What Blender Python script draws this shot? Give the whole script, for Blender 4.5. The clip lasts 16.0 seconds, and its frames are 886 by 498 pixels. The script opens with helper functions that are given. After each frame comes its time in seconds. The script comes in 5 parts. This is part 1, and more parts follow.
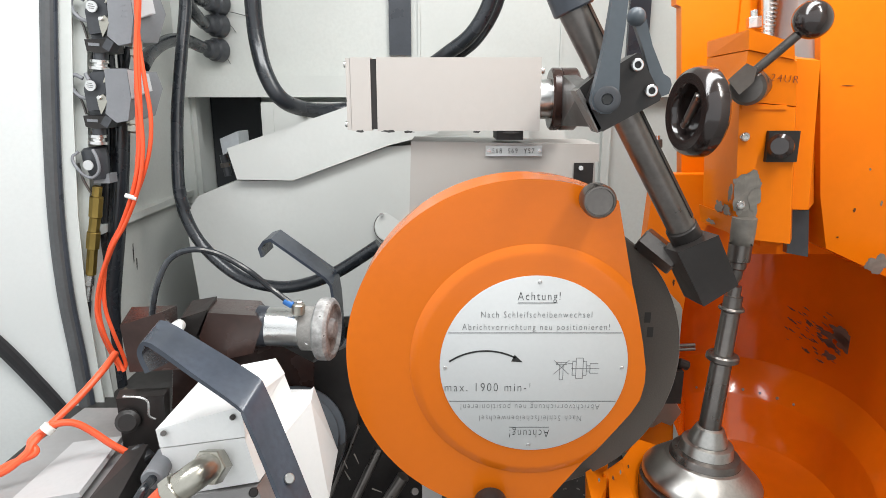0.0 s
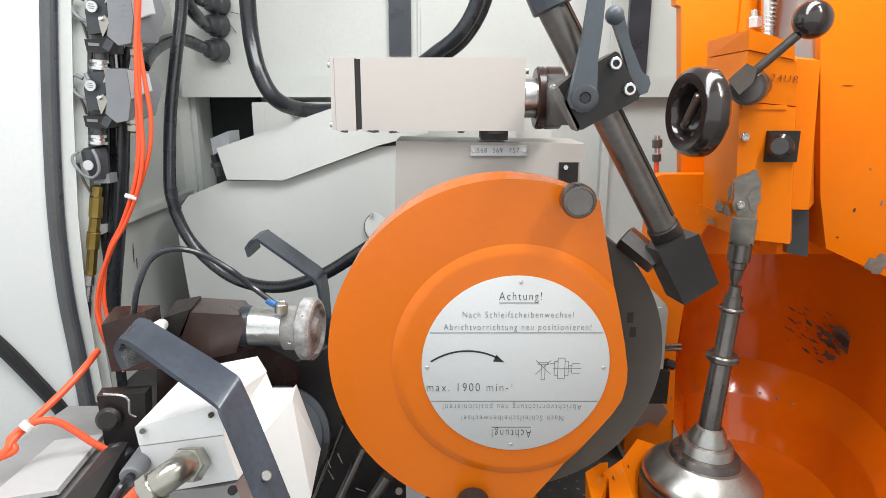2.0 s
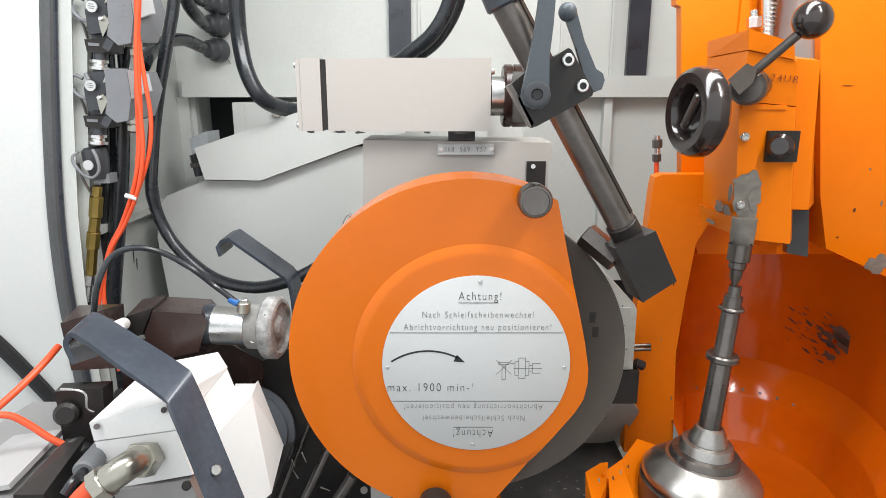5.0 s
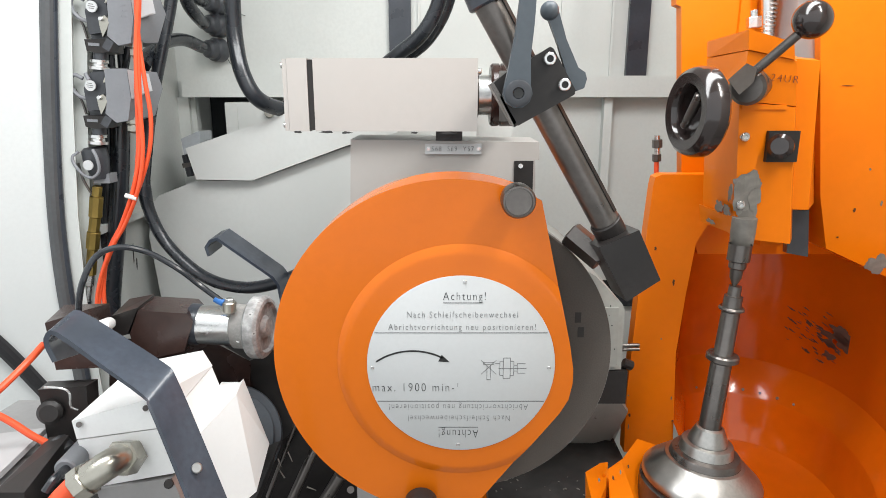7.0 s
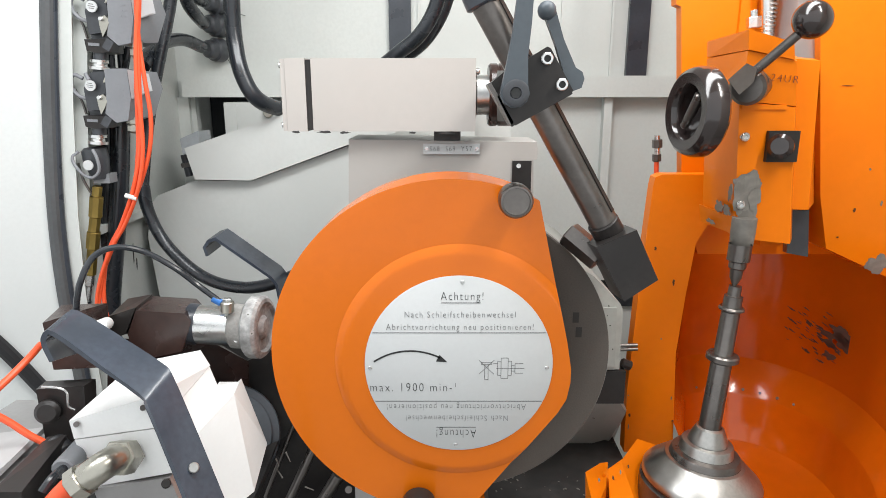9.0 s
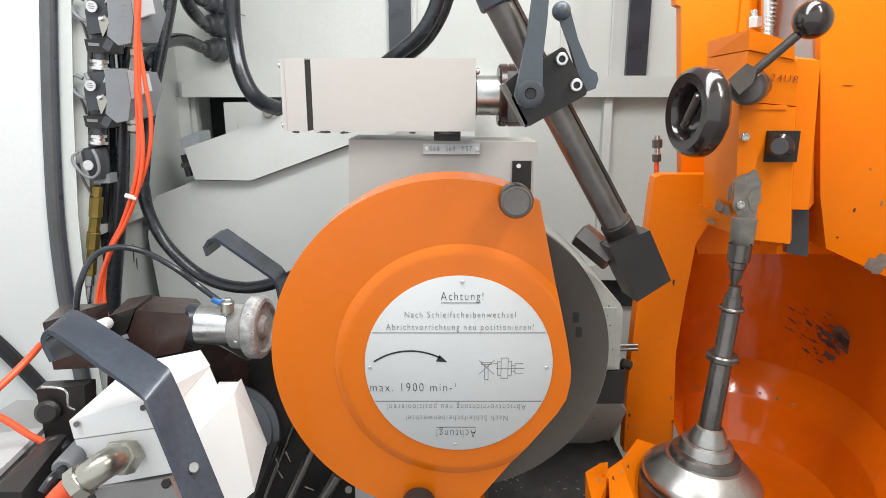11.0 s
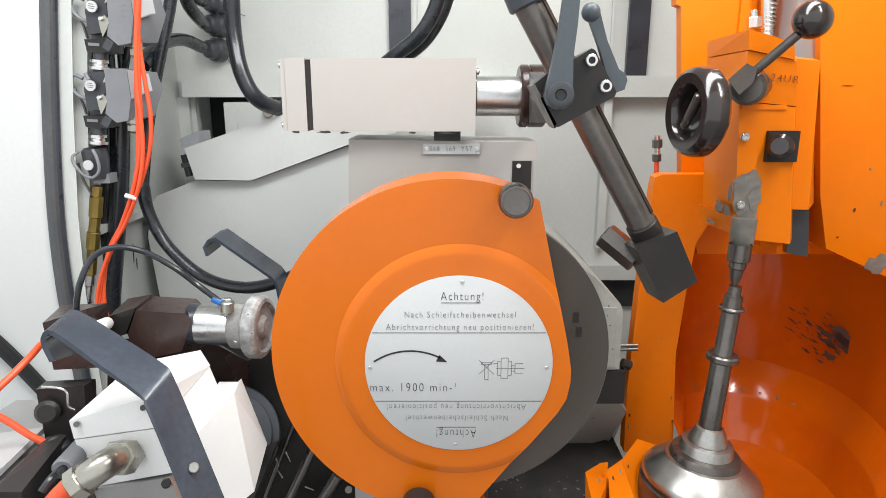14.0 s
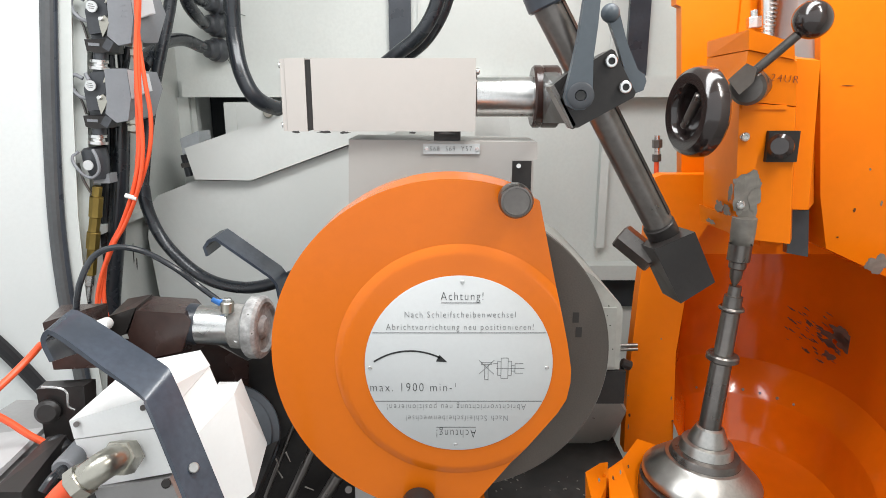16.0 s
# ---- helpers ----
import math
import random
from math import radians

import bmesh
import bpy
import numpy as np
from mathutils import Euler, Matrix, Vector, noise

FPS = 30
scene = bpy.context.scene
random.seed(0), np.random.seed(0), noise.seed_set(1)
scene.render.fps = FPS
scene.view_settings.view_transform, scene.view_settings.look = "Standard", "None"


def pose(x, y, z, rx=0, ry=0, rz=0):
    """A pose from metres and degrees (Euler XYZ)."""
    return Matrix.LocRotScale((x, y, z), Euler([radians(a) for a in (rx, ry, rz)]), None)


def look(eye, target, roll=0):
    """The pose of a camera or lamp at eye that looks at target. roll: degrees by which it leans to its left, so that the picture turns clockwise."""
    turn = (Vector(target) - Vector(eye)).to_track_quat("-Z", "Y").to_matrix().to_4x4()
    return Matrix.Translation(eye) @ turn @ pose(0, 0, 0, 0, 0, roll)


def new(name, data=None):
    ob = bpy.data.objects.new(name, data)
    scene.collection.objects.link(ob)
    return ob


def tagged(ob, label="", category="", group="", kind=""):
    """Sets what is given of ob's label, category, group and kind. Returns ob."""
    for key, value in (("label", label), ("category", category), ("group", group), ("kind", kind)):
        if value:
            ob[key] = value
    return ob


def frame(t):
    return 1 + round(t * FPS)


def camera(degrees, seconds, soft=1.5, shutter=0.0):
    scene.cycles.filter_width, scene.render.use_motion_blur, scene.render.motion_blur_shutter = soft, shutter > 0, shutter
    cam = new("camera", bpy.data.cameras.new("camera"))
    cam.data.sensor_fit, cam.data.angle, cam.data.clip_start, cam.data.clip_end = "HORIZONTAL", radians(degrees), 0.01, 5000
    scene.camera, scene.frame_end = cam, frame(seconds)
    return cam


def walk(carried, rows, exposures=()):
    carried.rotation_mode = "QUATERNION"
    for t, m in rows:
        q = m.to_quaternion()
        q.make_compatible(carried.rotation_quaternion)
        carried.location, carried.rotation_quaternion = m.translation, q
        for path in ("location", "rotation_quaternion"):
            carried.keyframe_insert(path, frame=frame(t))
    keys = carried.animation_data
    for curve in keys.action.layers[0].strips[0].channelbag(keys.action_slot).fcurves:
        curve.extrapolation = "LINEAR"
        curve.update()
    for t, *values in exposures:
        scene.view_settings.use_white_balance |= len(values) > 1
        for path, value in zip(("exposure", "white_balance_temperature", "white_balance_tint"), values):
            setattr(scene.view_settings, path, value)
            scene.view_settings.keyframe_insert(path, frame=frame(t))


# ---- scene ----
cam = camera(70, 16.0, soft=0.85)
EYE = (0.0, 0.0, 1.45)
walk(cam, [(0.0, pose(*EYE, 76, 0, 0)), (16.0, pose(*EYE, 76, 0, 0))])

# ---- light: hall light through the open front, lamp tubes under the roof ----
world = bpy.data.worlds.new("hall")
scene.world = world
world.use_nodes = True
world.node_tree.nodes["Background"].inputs[0].default_value = (0.94, 0.98, 1.0, 1)
world.node_tree.nodes["Background"].inputs[1].default_value = 1.22
scene.view_settings.exposure = 0.05


def area_lamp(name, eye, target, sx, sy, watts, colour):
    data = bpy.data.lights.new(name, "AREA")
    data.shape, data.size, data.size_y, data.energy, data.color = "RECTANGLE", sx, sy, watts, colour
    ob = new(name, data)
    ob.matrix_world = look(eye, target)
    return ob


area_lamp("roof_lamp_light", (-0.12, 0.56, 2.20), (-0.30, 0.90, 1.0), 1.7, 0.30, 22, (0.97, 0.99, 1.0))
area_lamp("column_lamp_light", (0.56, 0.36, 2.05), (0.50, 1.15, 0.95), 0.05, 0.42, 6.0, (1.0, 0.97, 0.92))


# ---- materials ----
def material(name, base, rough=0.5, metal=0.0, spread=0.12, grain=60.0, blotch=5.0, bump=0.15, coat=0.0, wear=None, wear_amount=0.0, wear_scale=14.0, gloss=0.5):
    m = bpy.data.materials.new(name)
    m.use_nodes = True
    nt = m.node_tree
    bsdf = nt.nodes["Principled BSDF"]
    coord = nt.nodes.new("ShaderNodeTexCoord")

    def noise_node(scale, detail):
        n = nt.nodes.new("ShaderNodeTexNoise")
        n.inputs["Scale"].default_value, n.inputs["Detail"].default_value = scale, detail
        nt.links.new(coord.outputs["Object"], n.inputs["Vector"])
        return n

    def mix(fac, a, b):
        n = nt.nodes.new("ShaderNodeMix")
        n.data_type = "RGBA"
        for sock, v in ((n.inputs[0], fac), (n.inputs[6], a), (n.inputs[7], b)):
            if isinstance(v, (int, float)):
                sock.default_value = v
            elif isinstance(v, tuple):
                sock.default_value = (*v, 1)
            else:
                nt.links.new(v, sock)
        return n.outputs[2]

    def ramp(src, lo, hi, a=0.0, b=1.0):
        n = nt.nodes.new("ShaderNodeMapRange")
        n.inputs[1].default_value, n.inputs[2].default_value, n.inputs[3].default_value, n.inputs[4].default_value = lo, hi, a, b
        nt.links.new(src, n.inputs[0])
        return n.outputs[0]

    big, fine = noise_node(blotch, 4.0), noise_node(grain, 6.0)
    dark, light = tuple(c * (1 - spread) for c in base), tuple(min(1.0, c * (1 + spread)) for c in base)
    colour = mix(ramp(big.outputs[0], 0.3, 0.7), dark, light)
    colour = mix(ramp(fine.outputs[0], 0.38, 0.7, 0.0, 0.55), colour, dark)
    r_out = ramp(big.outputs[0], 0.3, 0.7, max(0.02, rough * 0.8), min(1.0, rough * 1.25))
    if wear is not None:
        spots = noise_node(wear_scale, 8.0)
        mask = ramp(spots.outputs[0], 0.74 - wear_amount, 0.76 - wear_amount)
        colour = mix(mask, colour, wear)
    nt.links.new(colour, bsdf.inputs["Base Color"])
    nt.links.new(r_out, bsdf.inputs["Roughness"])
    bsdf.inputs["Metallic"].default_value = metal
    bsdf.inputs["Specular IOR Level"].default_value = gloss
    bsdf.inputs["Coat Weight"].default_value = coat
    bsdf.inputs["Coat Roughness"].default_value = 0.08
    b = nt.nodes.new("ShaderNodeBump")
    b.inputs["Strength"].default_value, b.inputs["Distance"].default_value = bump, 0.0006
    nt.links.new(fine.outputs[0], b.inputs["Height"])
    nt.links.new(b.outputs[0], bsdf.inputs["Normal"])
    return m


WALL = material("grey_wall_paint", (0.595, 0.61, 0.585), 0.42, spread=0.06, grain=120, blotch=3, wear=(0.30, 0.30, 0.27), wear_amount=-0.02, wear_scale=9)
DOOR = material("white_door_paint", (0.70, 0.72, 0.71), 0.4, spread=0.05, grain=150, blotch=2)
CREAM = material("cream_enamel", (0.43, 0.403, 0.378), 0.32, spread=0.03, grain=90, blotch=6)
CASE = material("light_grey_enamel", (0.55, 0.56, 0.54), 0.38, spread=0.05, grain=110, blotch=4, wear=(0.28, 0.26, 0.22), wear_amount=-0.03, wear_scale=30)
WHITE = material("white_plastic", (0.86, 0.86, 0.85), 0.35, spread=0.03, grain=200, blotch=8)
ORANGE = material("guard_orange_enamel", (0.66, 0.146, 0.005), 0.20, spread=0.05, grain=80, blotch=5, bump=0.06, coat=0.08, gloss=0.32)
COLUMN = material("column_orange_enamel", (0.78, 0.180, 0.002), 0.36, spread=0.06, grain=70, blotch=5, bump=0.06, coat=0.03, wear=(0.45, 0.10, 0.01), wear_amount=-0.03, wear_scale=25, gloss=0.22)
# glossy oily tub paint; base darkened below COLUMN for the shade in the cavity
TUB = material("oily_shaded_orange_enamel", (0.62, 0.114, 0.002), 0.14, spread=0.12, grain=30, blotch=4, bump=0.06, coat=0.35, gloss=0.35, wear=(0.20, 0.05, 0.02), wear_amount=-0.02, wear_scale=30)
BARE = material("bare_grey_primer", (0.20, 0.185, 0.165), 0.5, spread=0.35, grain=120, blotch=40)
SOOT = material("dark_oily_stain", (0.085, 0.03, 0.012), 0.35, spread=0.4, grain=120, blotch=40)
STICKER = material("satin_aluminium_sign", (0.55, 0.56, 0.56), 0.45, spread=0.04, grain=160, blotch=5, metal=0.0)
INK = material("black_ink", (0.02, 0.02, 0.02), 0.5)
FADED = material("faded_ink", (0.16, 0.16, 0.16), 0.5)
RED_INK = material("dark_marker_ink", (0.16, 0.03, 0.01), 0.5)
BLACK = material("black_painted_steel", (0.024, 0.021, 0.020), 0.38, gloss=0.35, spread=0.3, grain=140, blotch=14, wear=(0.10, 0.10, 0.10), wear_amount=-0.03, wear_scale=40)
DIRTY_CASE = material("dirty_grey_enamel", (0.36, 0.36, 0.33), 0.42, spread=0.16, grain=90, blotch=9, wear=(0.14, 0.13, 0.11), wear_amount=0.02, wear_scale=60)
SLATE = material("worn_slate_painted_steel", (0.040, 0.046, 0.058), 0.30, gloss=0.5, spread=0.25, grain=140, blotch=14)
LEVER = material("grey_lever_coating", (0.085, 0.10, 0.115), 0.4, gloss=0.35, spread=0.15, grain=140)
HANDLE_PAINT = material("glossy_blue_black_enamel", (0.050, 0.060, 0.080), 0.22, gloss=0.7, spread=0.25, grain=140, blotch=14, wear=(0.16, 0.17, 0.18), wear_amount=-0.05, wear_scale=60)
RUBBER = material("black_rubber", (0.018, 0.018, 0.02), 0.45, spread=0.25, grain=160, blotch=20)
HOSE = material("black_hose", (0.018, 0.021, 0.026), 0.26, spread=0.2, grain=120, blotch=20, gloss=0.6)
SEAL = material("grey_door_seal", (0.085, 0.088, 0.092), 0.55, spread=0.2, grain=120, blotch=20)
PALE_CAST = material("pale_cast_lid", (0.50, 0.49, 0.49), 0.35, metal=0.15, spread=0.06, grain=140, blotch=8)
STAMP = material("dark_stamped_ink", (0.030, 0.026, 0.024), 0.7)
BROWN = material("oily_brown_cast_iron", (0.045, 0.024, 0.020), 0.25, spread=0.35, grain=110, blotch=16, bump=0.3)
GUN = material("burnished_steel", (0.17, 0.155, 0.145), 0.3, metal=0.85, spread=0.2, grain=160, blotch=18)
STEEL = material("bright_steel", (0.74, 0.74, 0.73), 0.27, metal=1.0, spread=0.12, grain=220, blotch=10)
BRUSHED = material("brushed_steel", (0.46, 0.45, 0.43), 0.36, metal=1.0, spread=0.18, grain=240, blotch=12)
NICKEL = material("nickel_plate", (0.46, 0.44, 0.385), 0.30, metal=1.0, spread=0.15, grain=180, blotch=20)
BRASS = material("old_brass", (0.42, 0.30, 0.09), 0.35, metal=1.0, spread=0.25, grain=120, blotch=30)
ABRASIVE = material("grey_grinding_wheel", (0.100, 0.086, 0.075), 0.75, spread=0.2, grain=500, blotch=5, bump=0.6, gloss=0.3)
ABRASIVE_EDGE = material("pale_grinding_rim", (0.28, 0.27, 0.255), 0.85, spread=0.35, grain=300, blotch=30, bump=0.8)
GRIT = material("gritty_dresser_disc", (0.33, 0.33, 0.325), 0.85, spread=0.5, grain=200, blotch=60, bump=1.0, wear=(0.11, 0.105, 0.10), wear_amount=0.06, wear_scale=120)
RED = material("orange_red_cable", (0.85, 0.10, 0.03), 0.4, spread=0.08, grain=120)
PLUG = material("dark_grey_plug_housing", (0.050, 0.053, 0.060), 0.34, spread=0.25, grain=120, blotch=18)
HOOD = material("grey_plug_hood", (0.22, 0.225, 0.24), 0.38, spread=0.1, grain=160, blotch=15)
DUST = material("dusty_black_steel", (0.035, 0.033, 0.032), 0.5, spread=0.5, grain=60, blotch=12, wear=(0.16, 0.13, 0.10), wear_amount=0.06, wear_scale=22)
ALU = material("cast_aluminium", (0.42, 0.41, 0.41), 0.38, metal=0.6, spread=0.1, grain=140, blotch=8)
BAKELITE = material("black_bakelite", (0.025, 0.018, 0.017), 0.16, spread=0.2, grain=120, coat=0.5)
GREYPLASTIC = material("blue_grey_plastic", (0.36, 0.38, 0.40), 0.45, spread=0.1, grain=140)
PALE_HOOD = material("pale_grey_hood_cover", (0.52, 0.52, 0.53), 0.42, spread=0.08, grain=140)
BLUE = material("blue_collar_plastic", (0.02, 0.13, 0.40), 0.4)
DARK = material("dark_cabinet_inside", (0.02, 0.022, 0.026), 0.6)
WHITE_TIE = material("white_tie", (0.8, 0.8, 0.76), 0.4)
FLOOR = material("grey_hall_floor", (0.34, 0.335, 0.325), 0.45, spread=0.25, grain=40, blotch=4)


# ---- mesh helpers ----
def finish(bm, bev=0.0, seg=2):
    if bev > 0:
        es = [e for e in bm.edges if len(e.link_faces) == 2 and e.calc_face_angle(0) > 0.45]
        if es:
            bmesh.ops.bevel(bm, geom=es, offset=bev, segments=seg, affect="EDGES", clamp_overlap=True)
    bmesh.ops.recalc_face_normals(bm, faces=bm.faces)
    return bm


def box(a, b, bev=0.0015):
    bm = bmesh.new()
    lo, hi = [min(p, q) for p, q in zip(a, b)], [max(p, q) for p, q in zip(a, b)]
    v = [bm.verts.new((x, y, z)) for x in (lo[0], hi[0]) for y in (lo[1], hi[1]) for z in (lo[2], hi[2])]
    for f in ((0, 1, 3, 2), (4, 6, 7, 5), (0, 4, 5, 1), (2, 3, 7, 6), (0, 2, 6, 4), (1, 5, 7, 3)):
        bm.faces.new([v[i] for i in f])
    return finish(bm, bev)


def prism(pts, y0, y1, bev=0.0015, seg=2):
    """A polygon of (x, z) pushed from y0 to y1."""
    bm = bmesh.new()
    a = [bm.verts.new((x, y0, z)) for x, z in pts]
    b = [bm.verts.new((x, y1, z)) for x, z in pts]
    bm.faces.new(a)
    bm.faces.new(b[::-1])
    for i in range(len(pts)):
        j = (i + 1) % len(pts)
        bm.faces.new((a[i], b[i], b[j], a[j]))
    return finish(bm, bev, seg)


def solid(base, top, bev=0.0015):
    """A block between two loops of as many points."""
    bm = bmesh.new()
    a, b = [bm.verts.new(p) for p in base], [bm.verts.new(p) for p in top]
    bm.faces.new(a)
    bm.faces.new(b[::-1])
    for i in range(len(a)):
        j = (i + 1) % len(a)
        bm.faces.new((a[i], b[i], b[j], a[j]))
    return finish(bm, bev)


def obox(centre, size, turn=(0, 0, 0), bev=0.0015):
    bm = box([-s / 2 for s in size], [s / 2 for s in size], bev)
    bm.transform(pose(*centre, *turn))
    return bm


def lathe(profile, a, towards, n=40, start=0.0, sweep=360.0):
    """A profile of (radius, distance along the axis) turned round the axis from a towards a point."""
    bm = bmesh.new()
    axis = (Vector(towards) - Vector(a)).normalized()
    m = Matrix.Translation(a) @ axis.to_track_quat("Z", "Y").to_matrix().to_4x4()
    full = sweep >= 359.9
    count = n if full else n + 1
    rings = []
    for r, d in profile:
        if r < 1e-6:
            v = bm.verts.new(m @ Vector((0, 0, d)))
            rings.append([v] * count)
        else:
            rings.append([bm.verts.new(m @ Vector((r * math.cos(radians(start + sweep * i / n)), r * math.sin(radians(start + sweep * i / n)), d))) for i in range(count)])
    for p, q in zip(rings, rings[1:]):
        for i in range(n):
            j = (i + 1) % count
            loop = []
            for v in (p[i], p[j], q[j], q[i]):
                if v not in loop:
                    loop.append(v)
            if len(loop) > 2:
                bm.faces.new(loop)
    return finish(bm)


def rod(a, b, r0, r1=None, n=20, bev=0.0):
    r1 = r0 if r1 is None else r1
    d = (Vector(b) - Vector(a)).length
    c = min(bev, d / 3)
    prof = [(0, 0), (r0 - c, 0), (r0, c), (r1, d - c), (r1 - c, d), (0, d)] if c else [(0, 0), (r0, 0), (r1, d), (0, d)]
    return lathe(prof, a, b, n)


def curve(points, steps=8):
    pts = [Vector(p) for p in points]
    ext = [pts[0] * 2 - pts[1]] + pts + [pts[-1] * 2 - pts[-2]]
    out = []
    for i in range(1, len(ext) - 2):
        p0, p1, p2, p3 = ext[i - 1:i + 3]
        for k in range(steps):
            t = k / steps
            out.append(0.5 * ((2 * p1) + (p2 - p0) * t + (2 * p0 - 5 * p1 + 4 * p2 - p3) * t * t + (3 * p1 - p0 - 3 * p2 + p3) * t ** 3))
    return out + [pts[-1]]


def tube(points, r, n=12, steps=8):
    path = curve(points, steps)
    bm = bmesh.new()
    up, rings = Vector((0.123, 0.9, 0.31)).normalized(), []
    for i, p in enumerate(path):
        d = (path[min(i + 1, len(path) - 1)] - path[max(i - 1, 0)]).normalized()
        side = up.cross(d).normalized()
        up = d.cross(side).normalized()
        rings.append([bm.verts.new(p + (side * math.cos(a) + up * math.sin(a)) * r) for a in [2 * math.pi * k / n for k in range(n)]])
    for p, q in zip(rings, rings[1:]):
        for i in range(n):
            bm.faces.new((p[i], p[(i + 1) % n], q[(i + 1) % n], q[i]))
    bm.faces.new(rings[0][::-1])
    bm.faces.new(rings[-1])
    return finish(bm)


def strip(points, width, thick, wide_axis, bev=0.001, steps=1):
    """A flat bar bent along points; wide_axis is the direction of its width."""
    path = curve(points, steps) if steps > 1 else [Vector(p) for p in points]
    w = Vector(wide_axis).normalized() * width / 2
    bm, rings = bmesh.new(), []
    for i, p in enumerate(path):
        d0 = (path[i] - path[i - 1]).normalized() if i else (path[1] - path[0]).normalized()
        d1 = (path[i + 1] - path[i]).normalized() if i + 1 < len(path) else d0
        d = (d0 + d1).normalized()
        n = d.cross(w).normalized() * thick / 2 / max(0.5, d.dot(d1))
        rings.append([bm.verts.new(p + q) for q in (w + n, w - n, -w - n, -w + n)])
    for p, q in zip(rings, rings[1:]):
        for i in range(4):
            bm.faces.new((p[i], p[(i + 1) % 4], q[(i + 1) % 4], q[i]))
    bm.faces.new(rings[0][::-1])
    bm.faces.new(rings[-1])
    return finish(bm, bev)


def loft(rows, thick=None):
    """A sheet through rows of points; thick: a direction in which it gets a back."""
    bm = bmesh.new()
    front = [[bm.verts.new(p) for p in row] for row in rows]
    for p, q in zip(front, front[1:]):
        for i in range(len(p) - 1):
            bm.faces.new((p[i], p[i + 1], q[i + 1], q[i]))
    if thick:
        geom = bmesh.ops.extrude_face_region(bm, geom=bm.faces[:])
        for v in geom["geom"]:
            if isinstance(v, bmesh.types.BMVert):
                v.co += Vector(thick)
    return finish(bm)


def band(near, far, thick, bev=0.0012):
    """A bent flat bar between its near and its far edge."""
    bm, rings = bmesh.new(), []
    near, far = curve(near, 3), curve(far, 3)
    n = len(near)
    for i in range(n):
        d = (near[min(i + 1, n - 1)] - near[max(i - 1, 0)]).normalized()
        nrm = d.cross((far[i] - near[i]).normalized()).normalized() * thick / 2
        rings.append([bm.verts.new(p) for p in (near[i] + nrm, far[i] + nrm, far[i] - nrm, near[i] - nrm)])
    for p, q in zip(rings, rings[1:]):
        for i in range(4):
            bm.faces.new((p[i], p[(i + 1) % 4], q[(i + 1) % 4], q[i]))
    bm.faces.new(rings[0][::-1])
    bm.faces.new(rings[-1])
    return finish(bm, bev)


def join(*bms):
    out = bmesh.new()
    for b in bms:
        me = bpy.data.meshes.new("tmp")
        b.to_mesh(me)
        b.free()
        out.from_mesh(me)
        bpy.data.meshes.remove(me)
    return out


def lettering(words, size, at, thick=0.0003, turn=0.0, width=None):
    """Raised writing that faces the front; at is its middle."""
    cu = bpy.data.curves.new("words", "FONT")
    cu.body, cu.size, cu.extrude, cu.align_x, cu.align_y, cu.resolution_u, cu.space_character, cu.offset = words, size, thick, "CENTER", "CENTER", 3, 1.25, -0.02 * size
    ob = new("words", cu)
    bpy.context.view_layer.update()
    me = bpy.data.meshes.new_from_object(ob)
    bm = bmesh.new()
    bm.from_mesh(me)
    bpy.data.objects.remove(ob)
    bpy.data.curves.remove(cu)
    bpy.data.meshes.remove(me)
    if width:
        xs = [v.co.x for v in bm.verts]
        s = width / (max(xs) - min(xs))
        mid = (max(xs) + min(xs)) / 2
        bm.transform(Matrix.Diagonal((s, 1, 1, 1)) @ Matrix.Translation((-mid, 0, 0)))
    bm.transform(Matrix.Translation(at) @ pose(0, 0, 0, 90) @ pose(0, 0, 0, 0, 0, turn))
    return bm


def blotch(at, right, up, rx, rz, seed, thick=0.0006, n=30, rough=0.3):
    """A thin patch with a ragged outline, lying on a surface."""
    rnd = random.Random(seed)
    a, r, u = Vector(at), Vector(right).normalized(), Vector(up).normalized()
    out = r.cross(u).normalized()
    ks = [rnd.uniform(0.2, 1.0) for _ in range(6)]
    ph = [rnd.uniform(0, 6.28) for _ in range(6)]
    pts = []
    for i in range(n):
        t = 2 * math.pi * i / n
        q = 1 + rough * sum(k * math.sin((j + 2) * t + p) for j, (k, p) in enumerate(zip(ks, ph))) / 2.2 + rnd.uniform(-0.1, 0.1)
        q = max(0.25, q)
        pts.append(a + r * rx * q * math.cos(t) + u * rz * q * math.sin(t))
    return solid(pts, [p + out * thick for p in pts], 0.0)


ORIGIN = {}


def thing(name, base, label, category, group=""):
    ob = new(name)
    ob.location = base
    ob.empty_display_size = 0.02
    ORIGIN[ob] = Vector(base)
    return tagged(ob, label, category, group)


def part(name, bm, mat, parent=None, label=""):
    """Links a bmesh, given in the place's own metres, as one mesh object under a thing or a part."""
    for e in bm.edges:
        e.smooth = len(e.link_faces) == 2 and e.calc_face_angle(0) < 0.6
    for f in bm.faces:
        f.smooth = True
    lo = Vector([min(v.co[i] for v in bm.verts) for i in range(3)])
    hi = Vector([max(v.co[i] for v in bm.verts) for i in range(3)])
    o = Vector(((lo.x + hi.x) / 2, (lo.y + hi.y) / 2, lo.z))
    bm.transform(Matrix.Translation(-o))
    me = bpy.data.meshes.new(name)
    bm.to_mesh(me)
    bm.free()
    me.materials.append(mat)
    ob = new(name, me)
    ORIGIN[ob] = o
    ob.parent = parent
    ob.location = o - (ORIGIN[parent] if parent else Vector((0, 0, 0)))
    return tagged(ob, label)


def whole(name, bm, mat, label, category, group="", kind=""):
    return tagged(part(name, bm, mat), label, category, group, kind)


